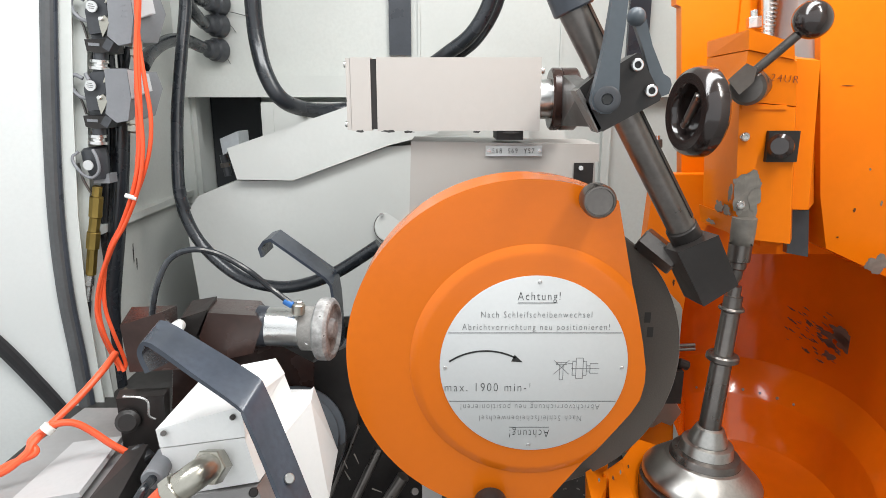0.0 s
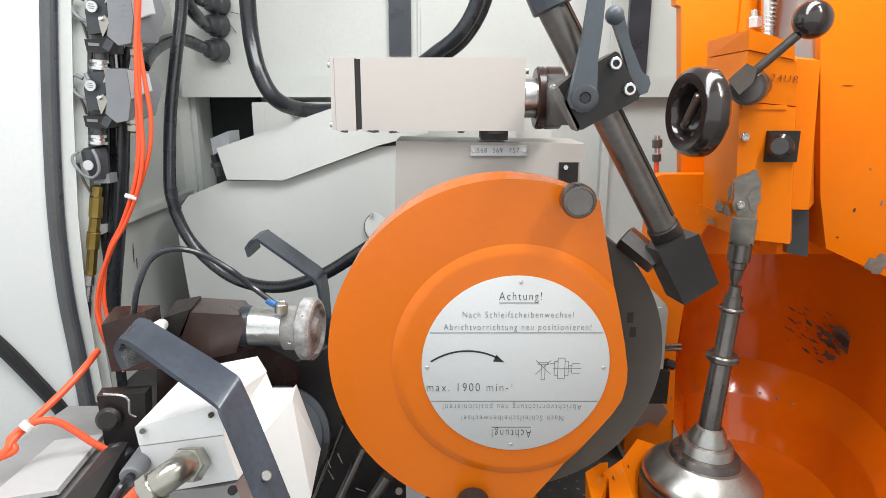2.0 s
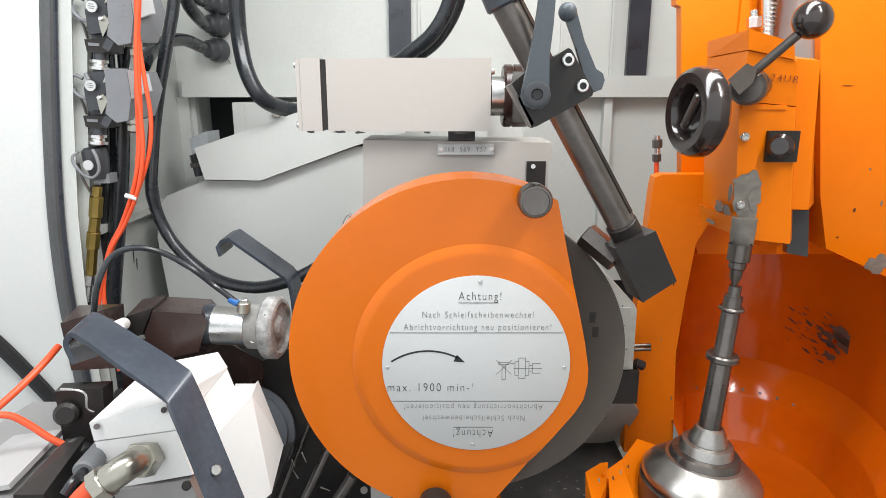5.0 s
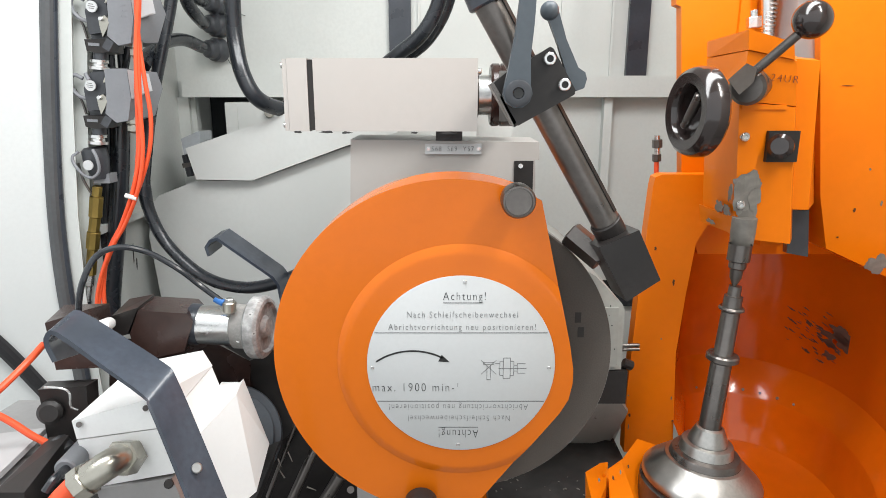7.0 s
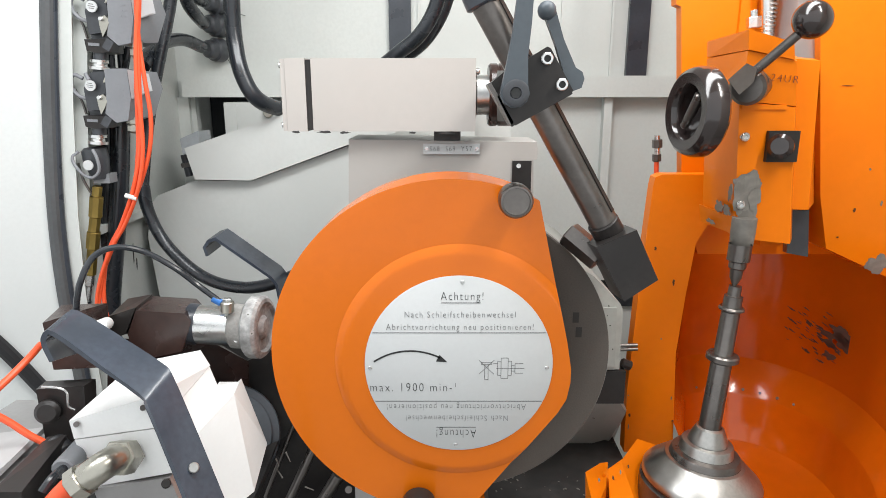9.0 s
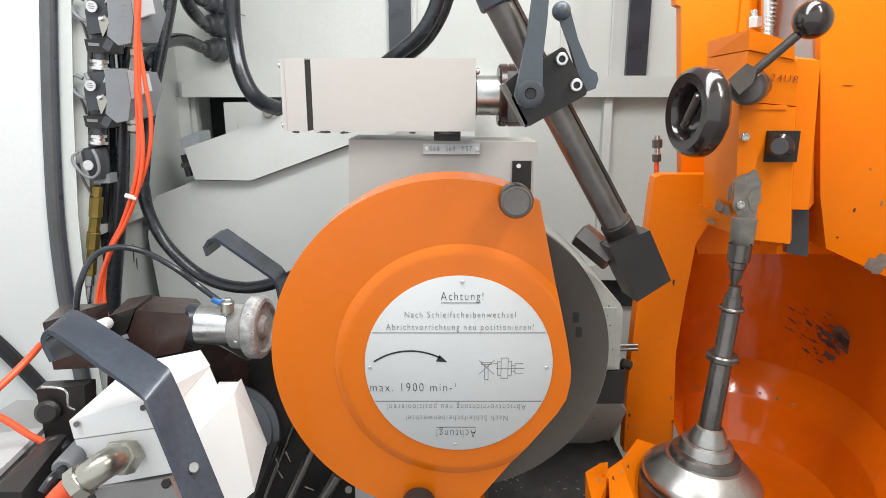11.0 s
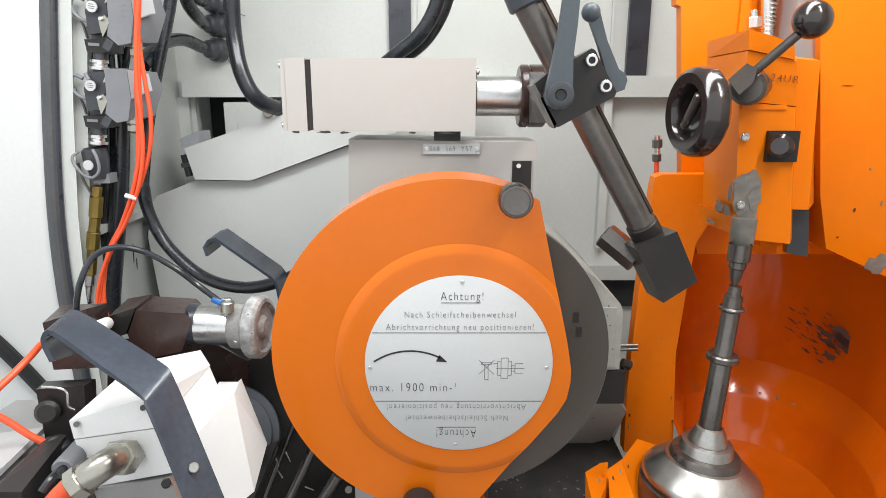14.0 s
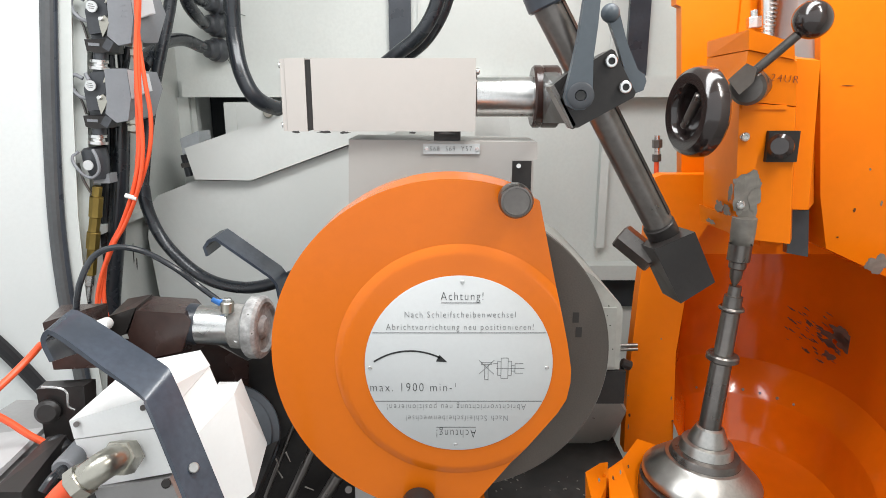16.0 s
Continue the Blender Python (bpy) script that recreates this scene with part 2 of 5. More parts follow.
# ---- setting: cabin of the machine ----
def build_cabin():
    yb = 1.7155
    xl = -0.6951
    zl0, zl1 = 1.4885, 1.4353
    ztop, zbot = 2.25, 0.2
    op_x0, op_x1, op_z0 = -0.6543, -0.1424, 1.1752
    xr = 1.15
    wall = part("wall_back", join(
        box((xl - 0.03, yb, zl0), (xr, yb + 0.03, ztop), 0.001),
        box((xl - 0.03, yb, op_z0), (op_x0, yb + 0.03, zl0), 0.001),
        box((op_x1, yb, op_z0), (xr, yb + 0.03, zl0), 0.001),
        box((xl - 0.03, yb, zbot), (xr, yb + 0.03, op_z0), 0.001)), WALL)
    tagged(wall, "light grey painted sheet steel back wall of the cabin", "wall", kind="structure")
    part("ledge", box((op_x0 - 0.012, yb - 0.05, zl1), (xr, yb - 0.001, zl0), 0.003), WALL, wall)
    part("post", box((xl, yb - 0.015, op_z0 - 0.02), (op_x0 - 0.012, yb - 0.001, zl1 - 0.001), 0.003), WALL, wall)
    for x in [(-0.0646, 1.5381), (0.3023, 1.5381), (0.4317, 1.2448)]:
        part("seam", box((x[0], yb - 0.006, zl0 + 0.001), (x[0] + 0.006, yb - 0.001, ztop), 0.001), WALL, wall)
    part("stiffener", box((0.4195, yb - 0.03, 1.0320), (0.4409, yb - 0.001, zl1 - 0.001), 0.002), WALL, wall)
    part("hatch_rim", box((0.2791, yb - 0.05, 0.9466), (0.6121, yb - 0.001, 0.9879), 0.003), WALL, wall)
    # near-black box put in place of the shaded gap below the hatch rim
    part("shadow_gap", box((0.2816, yb - 0.012, 0.8575), (0.6176, yb - 0.001, 0.9433), 0.002), DARK, wall)
    part("channel", box((-0.1377, yb - 0.016, 1.5397), (-0.0817, yb - 0.001, ztop - 0.02), 0.002), SLATE, wall, "dark grey cable channel")
    part("channel", box((0.4732, yb - 0.016, 1.4626), (0.5263, yb - 0.001, ztop - 0.02), 0.002), SLATE, wall, "dark grey cable channel")
    back = part("recess", join(
        box((op_x0 - 0.05, yb + 0.2, op_z0 - 0.1), (op_x1 + 0.1, yb + 0.22, zl0 + 0.1)),
        box((op_x0 - 0.05, yb + 0.031, op_z0 - 0.1), (op_x0 - 0.02, yb + 0.2, zl0 + 0.1)),
        box((op_x0 - 0.05, yb + 0.031, zl0 + 0.08), (op_x1 + 0.1, yb + 0.2, zl0 + 0.1))), WALL, wall)
    part("recess_strip", box((-0.6720, yb + 0.16, op_z0 - 0.1), (-0.5325, yb + 0.19, zl0 + 0.07)), DARK, wall, "dark strip inside the opening")

    left = part("wall_left", box((xl - 0.03, 1.2118, zbot), (xl, yb - 0.001, ztop), 0.001), WALL)
    tagged(left, "light grey painted side wall of the cabin", "wall", kind="structure")
    part("rail", box((xl, 1.2118, 1.1752), (xl + 0.02, yb - 0.002, 1.1908), 0.002), WALL, left)
    # stepped door frame with its rubber seal
    jamb = part("door_frame", loft([[(-0.6585, 1.1789, 1.7489), (-0.6298, 1.1789, 1.7489), (-0.6395, 1.2008, 1.7544), (-0.6122, 1.2008, 1.7544), (-0.6361, 1.2556, 1.7683)], [(-0.6818, 1.1789, 1.6052), (-0.6502, 1.1789, 1.6052), (-0.6603, 1.2008, 1.6080), (-0.6341, 1.2008, 1.6080), (-0.6588, 1.2556, 1.6153)], [(-0.7065, 1.1789, 1.4119), (-0.6736, 1.1789, 1.4119), (-0.6840, 1.2008, 1.4112), (-0.6598, 1.2008, 1.4112), (-0.6844, 1.2556, 1.4094)],
                                    [(-0.7248, 1.1789, 1.2234), (-0.6916, 1.1789, 1.2234), (-0.7023, 1.2008, 1.2192), (-0.6805, 1.2008, 1.2192), (-0.7070, 1.2556, 1.2086)], [(-0.7290, 1.1789, 1.0661), (-0.6981, 1.1789, 1.0661), (-0.7088, 1.2008, 1.0590), (-0.6908, 1.2008, 1.0590), (-0.7153, 1.2556, 1.0412)], [(-0.7222, 1.1789, 0.9232), (-0.6949, 1.1789, 0.9232), (-0.7055, 1.2008, 0.9134), (-0.6870, 1.2008, 0.9134), (-0.7111, 1.2556, 0.8889)],
                                    [(-0.7185, 1.1789, 0.7978), (-0.6906, 1.1789, 0.7978), (-0.7010, 1.2008, 0.7857), (-0.6821, 1.2008, 0.7857), (-0.7058, 1.2556, 0.7554)], [(-0.7180, 1.1789, 0.5843), (-0.6878, 1.1789, 0.5843), (-0.6981, 1.2008, 0.5682), (-0.6821, 1.2008, 0.5682), (-0.7054, 1.2556, 0.5280)]]), WALL)
    tagged(jamb, "grey painted steel door frame of the cabin", "door frame", kind="structure")
    part("door_seal", tube([(-0.6637, 1.1680, 1.7461), (-0.6863, 1.1680, 1.6037), (-0.7112, 1.1680, 1.4122), (-0.7298, 1.1680, 1.2255), (-0.7343, 1.1680, 1.0697), (-0.7278, 1.1680, 0.9281), (-0.7245, 1.1680, 0.8039), (-0.7257, 1.1680, 0.5923)], 0.0115, 10), SEAL, jamb, "black rubber door seal")
    part("door_seal", tube([(-0.6552, 1.1731, 1.7474), (-0.6775, 1.1731, 1.6044), (-0.7020, 1.1731, 1.4121), (-0.7202, 1.1731, 1.2245), (-0.7243, 1.1731, 1.0680), (-0.7175, 1.1731, 0.9258), (-0.7138, 1.1731, 0.8010), (-0.7144, 1.1731, 0.5886)], 0.0065, 10), SLATE, jamb, "grey lip of the door seal")
    # open door, slightly bowed
    door = part("door_1", loft([[(-0.8858, 0.9490, 1.8511), (-0.7811, 1.0585, 1.8248), (-0.6685, 1.1680, 1.7461)], [(-0.9577, 0.9490, 1.5749), (-0.8286, 1.0585, 1.5893), (-0.6902, 1.1680, 1.6037)], [(-0.9982, 0.9490, 1.4193), (-0.8637, 1.0585, 1.4158), (-0.7163, 1.1680, 1.4122)], [(-1.0376, 0.9490, 1.2676), (-0.8978, 1.0585, 1.2465), (-0.7351, 1.1680, 1.2255)],
                                [(-1.0706, 0.9490, 1.1410), (-0.9263, 1.0585, 1.1053), (-0.7409, 1.1680, 1.0697)], [(-1.1005, 0.9490, 1.0259), (-0.9522, 1.0585, 0.9770), (-0.7346, 1.1680, 0.9281)], [(-1.1267, 0.9490, 0.9250), (-0.9749, 1.0585, 0.8644), (-0.7314, 1.1680, 0.8039)], [(-1.3005, 0.9490, 0.2572), (-1.0665, 1.0585, 0.4106), (-0.7329, 1.1680, 0.5923)]], (-0.02, 0.03, 0)), DOOR)
    tagged(door, "open white painted sheet steel cabin door", "door", kind="structure")
    part("door_seal", tube([(-0.8766, 1.0768, 1.0728), (-0.8324, 1.1096, 0.9862), (-0.7949, 1.1315, 0.9065), (-0.7601, 1.1498, 0.8264), (-0.7344, 1.1607, 0.7439)], 0.014, 10), RUBBER, door, "black rubber seal along the lower edge")

    for pts in ([(-0.5834, 1.7120, 1.5491), (-0.5611, 1.7000, 1.5400), (-0.5522, 1.7120, 1.5196)], [(-0.5648, 1.7120, 1.6483), (-0.5353, 1.7000, 1.6442), (-0.5051, 1.7120, 1.6374)], [(-0.5625, 1.7120, 1.6073), (-0.5447, 1.7040, 1.6148), (-0.5314, 1.7120, 1.5963)]):
        part("loose_wire", tube(pts, 0.0008, 6, 5), RUBBER, wall, "hair-thin loose wire")
    for k, (y, z, rz) in enumerate(((1.375, 1.0980, 0.020), (1.385, 1.0700, 0.012), (1.440, 1.3010, 0.003), (1.300, 1.0900, 0.004))):
        part("scuff", blotch((xl + 0.0004, y, z), (0, 1, 0), (0, 0.1, 1), 0.0022, rz, 400 + k, n=20), DUST, left)

    right = part("wall_right", box((xr, -0.5, zbot), (xr + 0.03, yb + 0.03, ztop), 0.0), WALL)
    tagged(right, "light grey painted side wall of the cabin", "wall", kind="structure")
    # unseen panel, added to keep front light off the right side of the tub
    front = part("front_light_blocker", box((0.55, 0.12, zbot), (xr, 0.15, ztop), 0.0), WALL)
    tagged(front, "unseen light grey panel added to block hall light from the front right", "wall", kind="structure")
    roof = part("ceiling", box((-1.3, 0.1, ztop), (xr + 0.03, yb + 0.03, ztop + 0.03), 0.0), WALL)
    tagged(roof, "grey painted cabin roof", "ceiling", kind="structure")
    floor = part("floor", box((-3, -3, 0.16), (3, yb + 0.3, 0.2), 0.0), FLOOR)
    tagged(floor, "worn grey painted hall floor under the machine", "floor", kind="structure")


build_cabin()


# ---- machine bed and the slide under the grinding head ----
def build_bed():
    bed = part("machine_bed", join(
        box((-0.75, 0.7446, 0.2), (0.3120, 1.6060, 0.8330)),
        ), DUST)
    tagged(bed, "dark dusty cast iron machine bed with slideways", "machine bed")
    for x in (0.0, 0.05, -0.06, -0.11):
        part("slideway", box((x, 0.7300, 0.8330), (x + 0.02, 1.4600, 0.8434)), GUN, bed)


build_bed()


def build_swarf():
    rnd = random.Random(5)
    bits = []
    for _ in range(60):
        s = rnd.uniform(0.0008, 0.0025)
        bits.append(obox((rnd.uniform(0.06, 0.27), rnd.uniform(0.76, 0.92), 0.8330 + 0.001), (s * rnd.uniform(1, 3), s, s * 0.6), (0, 0, rnd.uniform(0, 180)), 0.0))
    whole("grinding_swarf", join(*bits), BARE, "pale grinding swarf scattered on the dark machine bed", "swarf", kind="stuff")


build_swarf()


# ---- grinding head: everything that slides together ----
GX, GZ, GR = 0.0091, 1.1299, 0.2217
SX, SZ, SR = 0.0194, 1.1210, 0.1160
CUTS = ([(0.1112, 1.3331), (0.1527, 1.1501)], [(0.1527, 1.1501), (0.1586, 1.1162)], [(0.1586, 1.1162), (0.1588, 1.0970)], [(0.1588, 1.0970), (0.1549, 1.0745)], [(0.1549, 1.0745), (0.1443, 1.0557)], [(0.1443, 1.0557), (0.0492, 0.9310)])


def clip(poly, a, b):
    """Keeps the part of a polygon on the left-hand side of the line from a to b, seen from the front, going down."""
    (ax, az), (bx, bz) = a, b

    def side(p):
        return (bx - ax) * (p[1] - az) - (bz - az) * (p[0] - ax)
    out = []
    for i, p in enumerate(poly):
        q = poly[(i + 1) % len(poly)]
        sp, sq = side(p), side(q)
        if sp <= 0:
            out.append(p)
        if (sp < 0) != (sq < 0) and sp != sq:
            t = sp / (sp - sq)
            out.append((p[0] + (q[0] - p[0]) * t, p[1] + (q[1] - p[1]) * t))
    return out


def build_guard():
    g = thing("wheel_guard", (GX, 0.7592, GZ - GR), "orange enamelled grinding wheel guard with a round warning sign", "wheel guard")
    y = 0.7300
    ring = [(GX + GR * math.cos(2 * math.pi * i / 120), GZ + GR * math.sin(2 * math.pi * i / 120)) for i in range(120)]
    for a, b in CUTS:
        ring = clip(ring, a, b)
    part("face_plate", prism(ring, y, y + 0.008, 0.0025, 2), ORANGE, g)
    arc = [radians(63.5 + 219 * i / 100) for i in range(101)]
    hoop = [(GX + GR * math.cos(a), GZ + GR * math.sin(a)) for a in arc] + [(GX + (GR - 0.006) * math.cos(a), GZ + (GR - 0.006) * math.sin(a)) for a in reversed(arc)]
    part("rim", prism(hoop, y + 0.0082, y + 0.072, 0.0), ORANGE, g)
    boss = lathe([(0.1535, 0.0), (0.1520, 0.0009), (0.1490, 0.0024), (0.1455, 0.0040), (0.1425, 0.0049), (0.1395, 0.0052), (0, 0.0052)], (SX, y - 0.0005, SZ), (SX, y - 1, SZ), 120)
    for (ax, az), (bx, bz) in CUTS:
        n = Vector((-(bz - az), 0, bx - ax))
        bmesh.ops.bisect_plane(boss, geom=boss.verts[:] + boss.edges[:] + boss.faces[:], plane_co=(ax, y, az), plane_no=n, clear_outer=True)
    part("boss", boss, ORANGE, g, "raised round middle of the guard")
    part("knob", lathe([(0.010, 0), (0.010, 0.010), (0.0165, 0.012), (0.019, 0.015), (0.0195, 0.034), (0.0175, 0.038), (0.0155, 0.0385), (0.0150, 0.0365), (0, 0.0365)], (0.0815, y, 1.3310), (0.0815, y - 1, 1.3310), 36), GUN, g, "burnished steel clamping knob")
    part("knob", lathe([(0.012, 0), (0.0215, 0.01), (0.0215, 0.036), (0.019, 0.04), (0, 0.04)], (-0.0312, y, 0.9310), (-0.0312, y - 1, 0.9310), 36), BLACK, g, "black clamping knob")
    ys = y - 0.0057
    sign = part("sign", lathe([(SR, 0.0004), (SR, 0.0014), (SR - 0.0006, 0.0018), (0, 0.0018)], (SX, ys, SZ), (SX, ys - 1, SZ), 96), STICKER, g, "round satin warning sign with black lettering")
    f = ys - 0.0019
    k = SR / 0.1165

    def words(text, size, dx, dz, width, turn=0.0, mat=INK):
        part("lettering", lettering(text, size, (SX + dx, f, SZ + dz), turn=turn, width=width), mat, sign)

    words("Achtung!", 0.0150, 0.0035, 0.0903, 0.051)
    words("Nach Schleifscheibenwechsel", 0.0115, 0.0013, 0.0669, 0.134, mat=FADED)
    words("Abrichtvorrichtung neu positionieren!", 0.0115, 0.0010, 0.0510, 0.179, mat=FADED)
    words("max. 1900 min-\u00b9", 0.0165, -0.0567, -0.0291, 0.106)
    words("Achtung!", 0.0165, -0.0026, -0.0919, 0.050, 180)
    words("Nach Schleifscheibenwechsel", 0.0115, -0.002, -0.0707, 0.128, 180, FADED)
    words("Abrichtvorrichtung neu positionieren!", 0.0115, -0.0028, -0.0552, 0.174, 180, FADED)

    def bar(x0, z0, x1, z1, w=0.0006, mat=INK):
        a, b = Vector((SX + x0, f, SZ + z0)), Vector((SX + x1, f, SZ + z1))
        d = (b - a).normalized()
        n = Vector((-d.z, 0, d.x)) * w / 2
        bm = bmesh.new()
        q = [bm.verts.new(p) for p in (a + n, b + n, b - n, a - n)]
        r = [bm.verts.new(v.co - Vector((0, 0.0003, 0))) for v in q]
        bm.faces.new(q)
        bm.faces.new(r[::-1])
        for i in range(4):
            bm.faces.new((q[i], r[i], r[(i + 1) % 4], q[(i + 1) % 4]))
        return finish(bm)
    part("ruled_line", bar(-0.1055, 0.0438, 0.1055, 0.0438), INK, sign)
    part("ruled_line", bar(-0.104, -0.0474, 0.104, -0.0474), INK, sign)
    part("underline", bar(-0.022, 0.0822, 0.026, 0.0822), INK, sign)
    part("underline", bar(-0.028, -0.0835, 0.022, -0.0835), INK, sign)
    arc = []
    for i in range(14):
        a = radians(125 - 63 * i / 14)
        b = radians(125 - 63 * (i + 1) / 14)
        R = 0.0785
        arc.append(bar(-0.0595 + R * math.cos(a), -0.0585 + R * math.sin(a), -0.0595 + R * math.cos(b), -0.0585 + R * math.sin(b), 0.0022))
    head = prism([(SX - 0.0238, SZ + 0.0150), (SX - 0.0140, SZ + 0.0052), (SX - 0.0280, SZ + 0.0062)], f - 0.0003, f, 0.0)
    part("arrow", join(head, *arc), INK, sign, "curved black arrow")
    s = 0.00072
    lines = [(-26, 10, -8, 10), (-26, 10, -26, 6), (-26, 6, -8, 6), (-8, 10, -8, 6), (-20, 6, -20, -22), (-14, 6, -14, -22), (-20, -22, -14, -22), (-30, 14, -4, -12), (-30, -12, -4, 14),
             (2, 12, 8, 12), (2, -14, 8, -14), (2, 12, 2, -14), (8, 18, 20, 18), (8, -20, 20, -20), (8, 18, 8, -20), (20, 18, 20, -20), (20, 12, 26, 12), (26, 12, 26, -14), (20, -14, 26, -14),
             (26, 4, 32, 4), (26, -6, 32, -6), (32, 8, 32, -10), (32, 8, 46, 8), (32, -10, 46, -10), (0, -1, 48, -1), (-6, 8, 2, 8)]
    part("drawing", join(*[bar(0.0465 + a * s, -0.0022 + b * s, 0.0465 + c * s, -0.0022 + d * s, 0.0005, FADED) for a, b, c, d in lines]), FADED, sign, "thin line drawing of a wheel and a dresser")
    for dx, dz in ((0.0037, 0.1086), (-0.1095, -0.002), (0.1088, -0.002), (-0.0033, -0.1078)):
        part("screw", lathe([(0.0024, 0), (0.0024, 0.0006), (0.0018, 0.0011), (0, 0.0012)], (SX + dx, f + 0.0001, SZ + dz), (SX + dx, f - 1, SZ + dz), 14), STEEL, sign)
    return g


def build_wheel():
    y = 0.7701
    cx, cz, r = (0.0208, 0.7665, 1.1142)[0], (0.0208, 0.7665, 1.1142)[2], 0.1965
    w = thing("grinding_wheel", (cx, y + 0.02, cz - r), "grey abrasive grinding wheel half hidden in its guard", "grinding wheel")
    part("abrasive_disc", lathe([(0.06, 0), (r - 0.002, 0), (r - 0.0005, 0.0012), (r - 0.0005, 0.0225), (r - 0.002, 0.024), (0.06, 0.024), (0.06, 0)], (cx, y, cz), (cx, y + 1, cz), 128), ABRASIVE, w)
    part("rim_band", lathe([(r, 0.0016), (r, 0.0222), (r - 0.001, 0.0222), (r - 0.001, 0.0016), (r, 0.0016)], (cx, y, cz), (cx, y + 1, cz), 128), ABRASIVE_EDGE, w, "paler dressed rim")
    part("hub", lathe([(0, -0.004), (0.07, -0.004), (0.07, 0.05), (0, 0.05)], (cx, y, cz), (cx, y + 1, cz), 40), GUN, w)
    for px, pz in [(0.1712, 1.1671), (0.1759, 1.1469)]:
        part("stamp", box((px - 0.004, y - 0.0005, pz - 0.007), (px + 0.004, y, pz + 0.007), 0.0), STAMP, w, "faint stamped mark")
    return w


def build_spindle_case():
    c = thing("spindle_housing", (0.1974, 1.0220, 0.9042), "grey enamelled spindle housing behind the grinding wheel", "housing")
    part("body", prism([(0.0137, 1.2269), (0.2042, 1.1913), (0.2329, 1.1732), (0.2759, 1.1293), (0.2809, 1.1200), (0.2816, 1.0190), (0.2402, 1.0171), (0.2426, 0.9746), (-0.0766, 0.9736), (-0.1295, 1.0326)], 0.9344, 1.2775, 0.006), DIRTY_CASE, c)
    part("lower_casting", solid([(-0.0768, 0.9360, 0.9706), (0.2779, 0.9360, 0.9726), (0.3060, 0.9600, 0.9294), (0.3845, 1.2000, 0.8379), (-0.0985, 1.2000, 0.8379)], [(-0.0900, 1.0700, 0.7812), (0.2647, 1.0700, 0.7606), (0.2994, 1.0750, 0.7768), (0.3545, 1.2000, 0.7200), (-0.1006, 1.2000, 0.7200)], 0.010), DIRTY_CASE, c)
    rnd = random.Random(9)
    for k in range(16):
        part("dirt_speck", blotch((rnd.uniform(0.235, 0.272), 0.9296, rnd.uniform(1.05, 1.15)), (1, 0, 0), (0, 0, 1), rnd.uniform(0.0005, 0.0014), rnd.uniform(0.0006, 0.002), 300 + k, n=12), DUST, c)
    part("side_cover", prism([(0.2221, 1.1654), (0.2436, 1.1242), (0.2699, 1.1242), (0.2729, 1.0247), (0.2298, 1.0247)], 0.9300, 0.9340, 0.001), DIRTY_CASE, c)
    part("black_fitting", box((0.2358, 0.9307, 1.0166), (0.2916, 0.9636, 0.9606), 0.002), BLACK, c)
    part("clamp", rod((0.2877, 0.9450, 1.0258), (0.3027, 0.9450, 1.0198), 0.008, n=10, bev=0.001), BLACK, c)
    part("pipe", rod((0.2854, 0.9500, 1.0529), (0.3126, 0.9500, 1.0539), 0.003), GUN, c)
    part("pipe", rod((0.2859, 0.9500, 1.0461), (0.3132, 0.9500, 1.0471), 0.003), GUN, c)
    return c


def build_actuator():
    b = thing("square_actuator", (-0.0939, 0.9709, 1.3913), "cream enamelled square actuator housing with a dark joint", "actuator")
    y0, y1 = 0.9271, 0.9271 + 0.105
    z0, z1 = 1.3937, 1.4953
    part("body", box((-0.1867, y0, z0), (0.0467, y1, z1), 0.007), CREAM, b)
    part("joint", box((-0.1948, y0 + 0.002, z0 + 0.002), (-0.1859, y1 - 0.002, z1 - 0.002), 0.001), BLACK, b, "dark joint between body and end cover")
    part("end_cover", box((-0.2237, y0, z0), (-0.1952, y1, z1), 0.003), CREAM, b)
    part("end_plate", box((-0.2302, y0 + 0.001, z0 + 0.001), (-0.2241, y1 - 0.001, z1 - 0.001), 0.001), CREAM, b)
    for z in (z0 + 0.009, z1 - 0.009):
        for y in (y0 + 0.01, y1 - 0.01):
            part("bolt", rod((-0.2302, y, z), (-0.2342, y, z), 0.0045, n=12, bev=0.001), STEEL, b)
    part("bolt", rod((0.0467, y0 + 0.012, z1 - 0.018), (0.0523, y0 + 0.012, z1 - 0.018), 0.005, n=12, bev=0.001), STEEL, b)
    part("collar", rod((0.0459, (y0 + y1) / 2, (z0 + z1) / 2), (0.0499, (y0 + y1) / 2, (z0 + z1) / 2), 0.034, n=36, bev=0.001), GUN, b)
    for k, (p, rx) in enumerate(zip([(-0.2120, 0.9267, 1.3929), (-0.1704, 0.9267, 1.3929), (-0.1419, 0.9267, 1.3921), (0.0049, 0.9267, 1.3913), (-0.0440, 0.9267, 1.3921)], (0.006, 0.010, 0.007, 0.010, 0.005))):
        part("grime", blotch(p, (1, 0, 0), (0, 0, 1), rx, 0.0016, 160 + k), DUST, b, "dried oily drips")
    part("foot", box((-0.0134, y0 + 0.02, 1.3792), (0.0259, y1 - 0.02, z0 + 0.002), 0.002), DUST, b, "dirty black swivel foot")
    return b


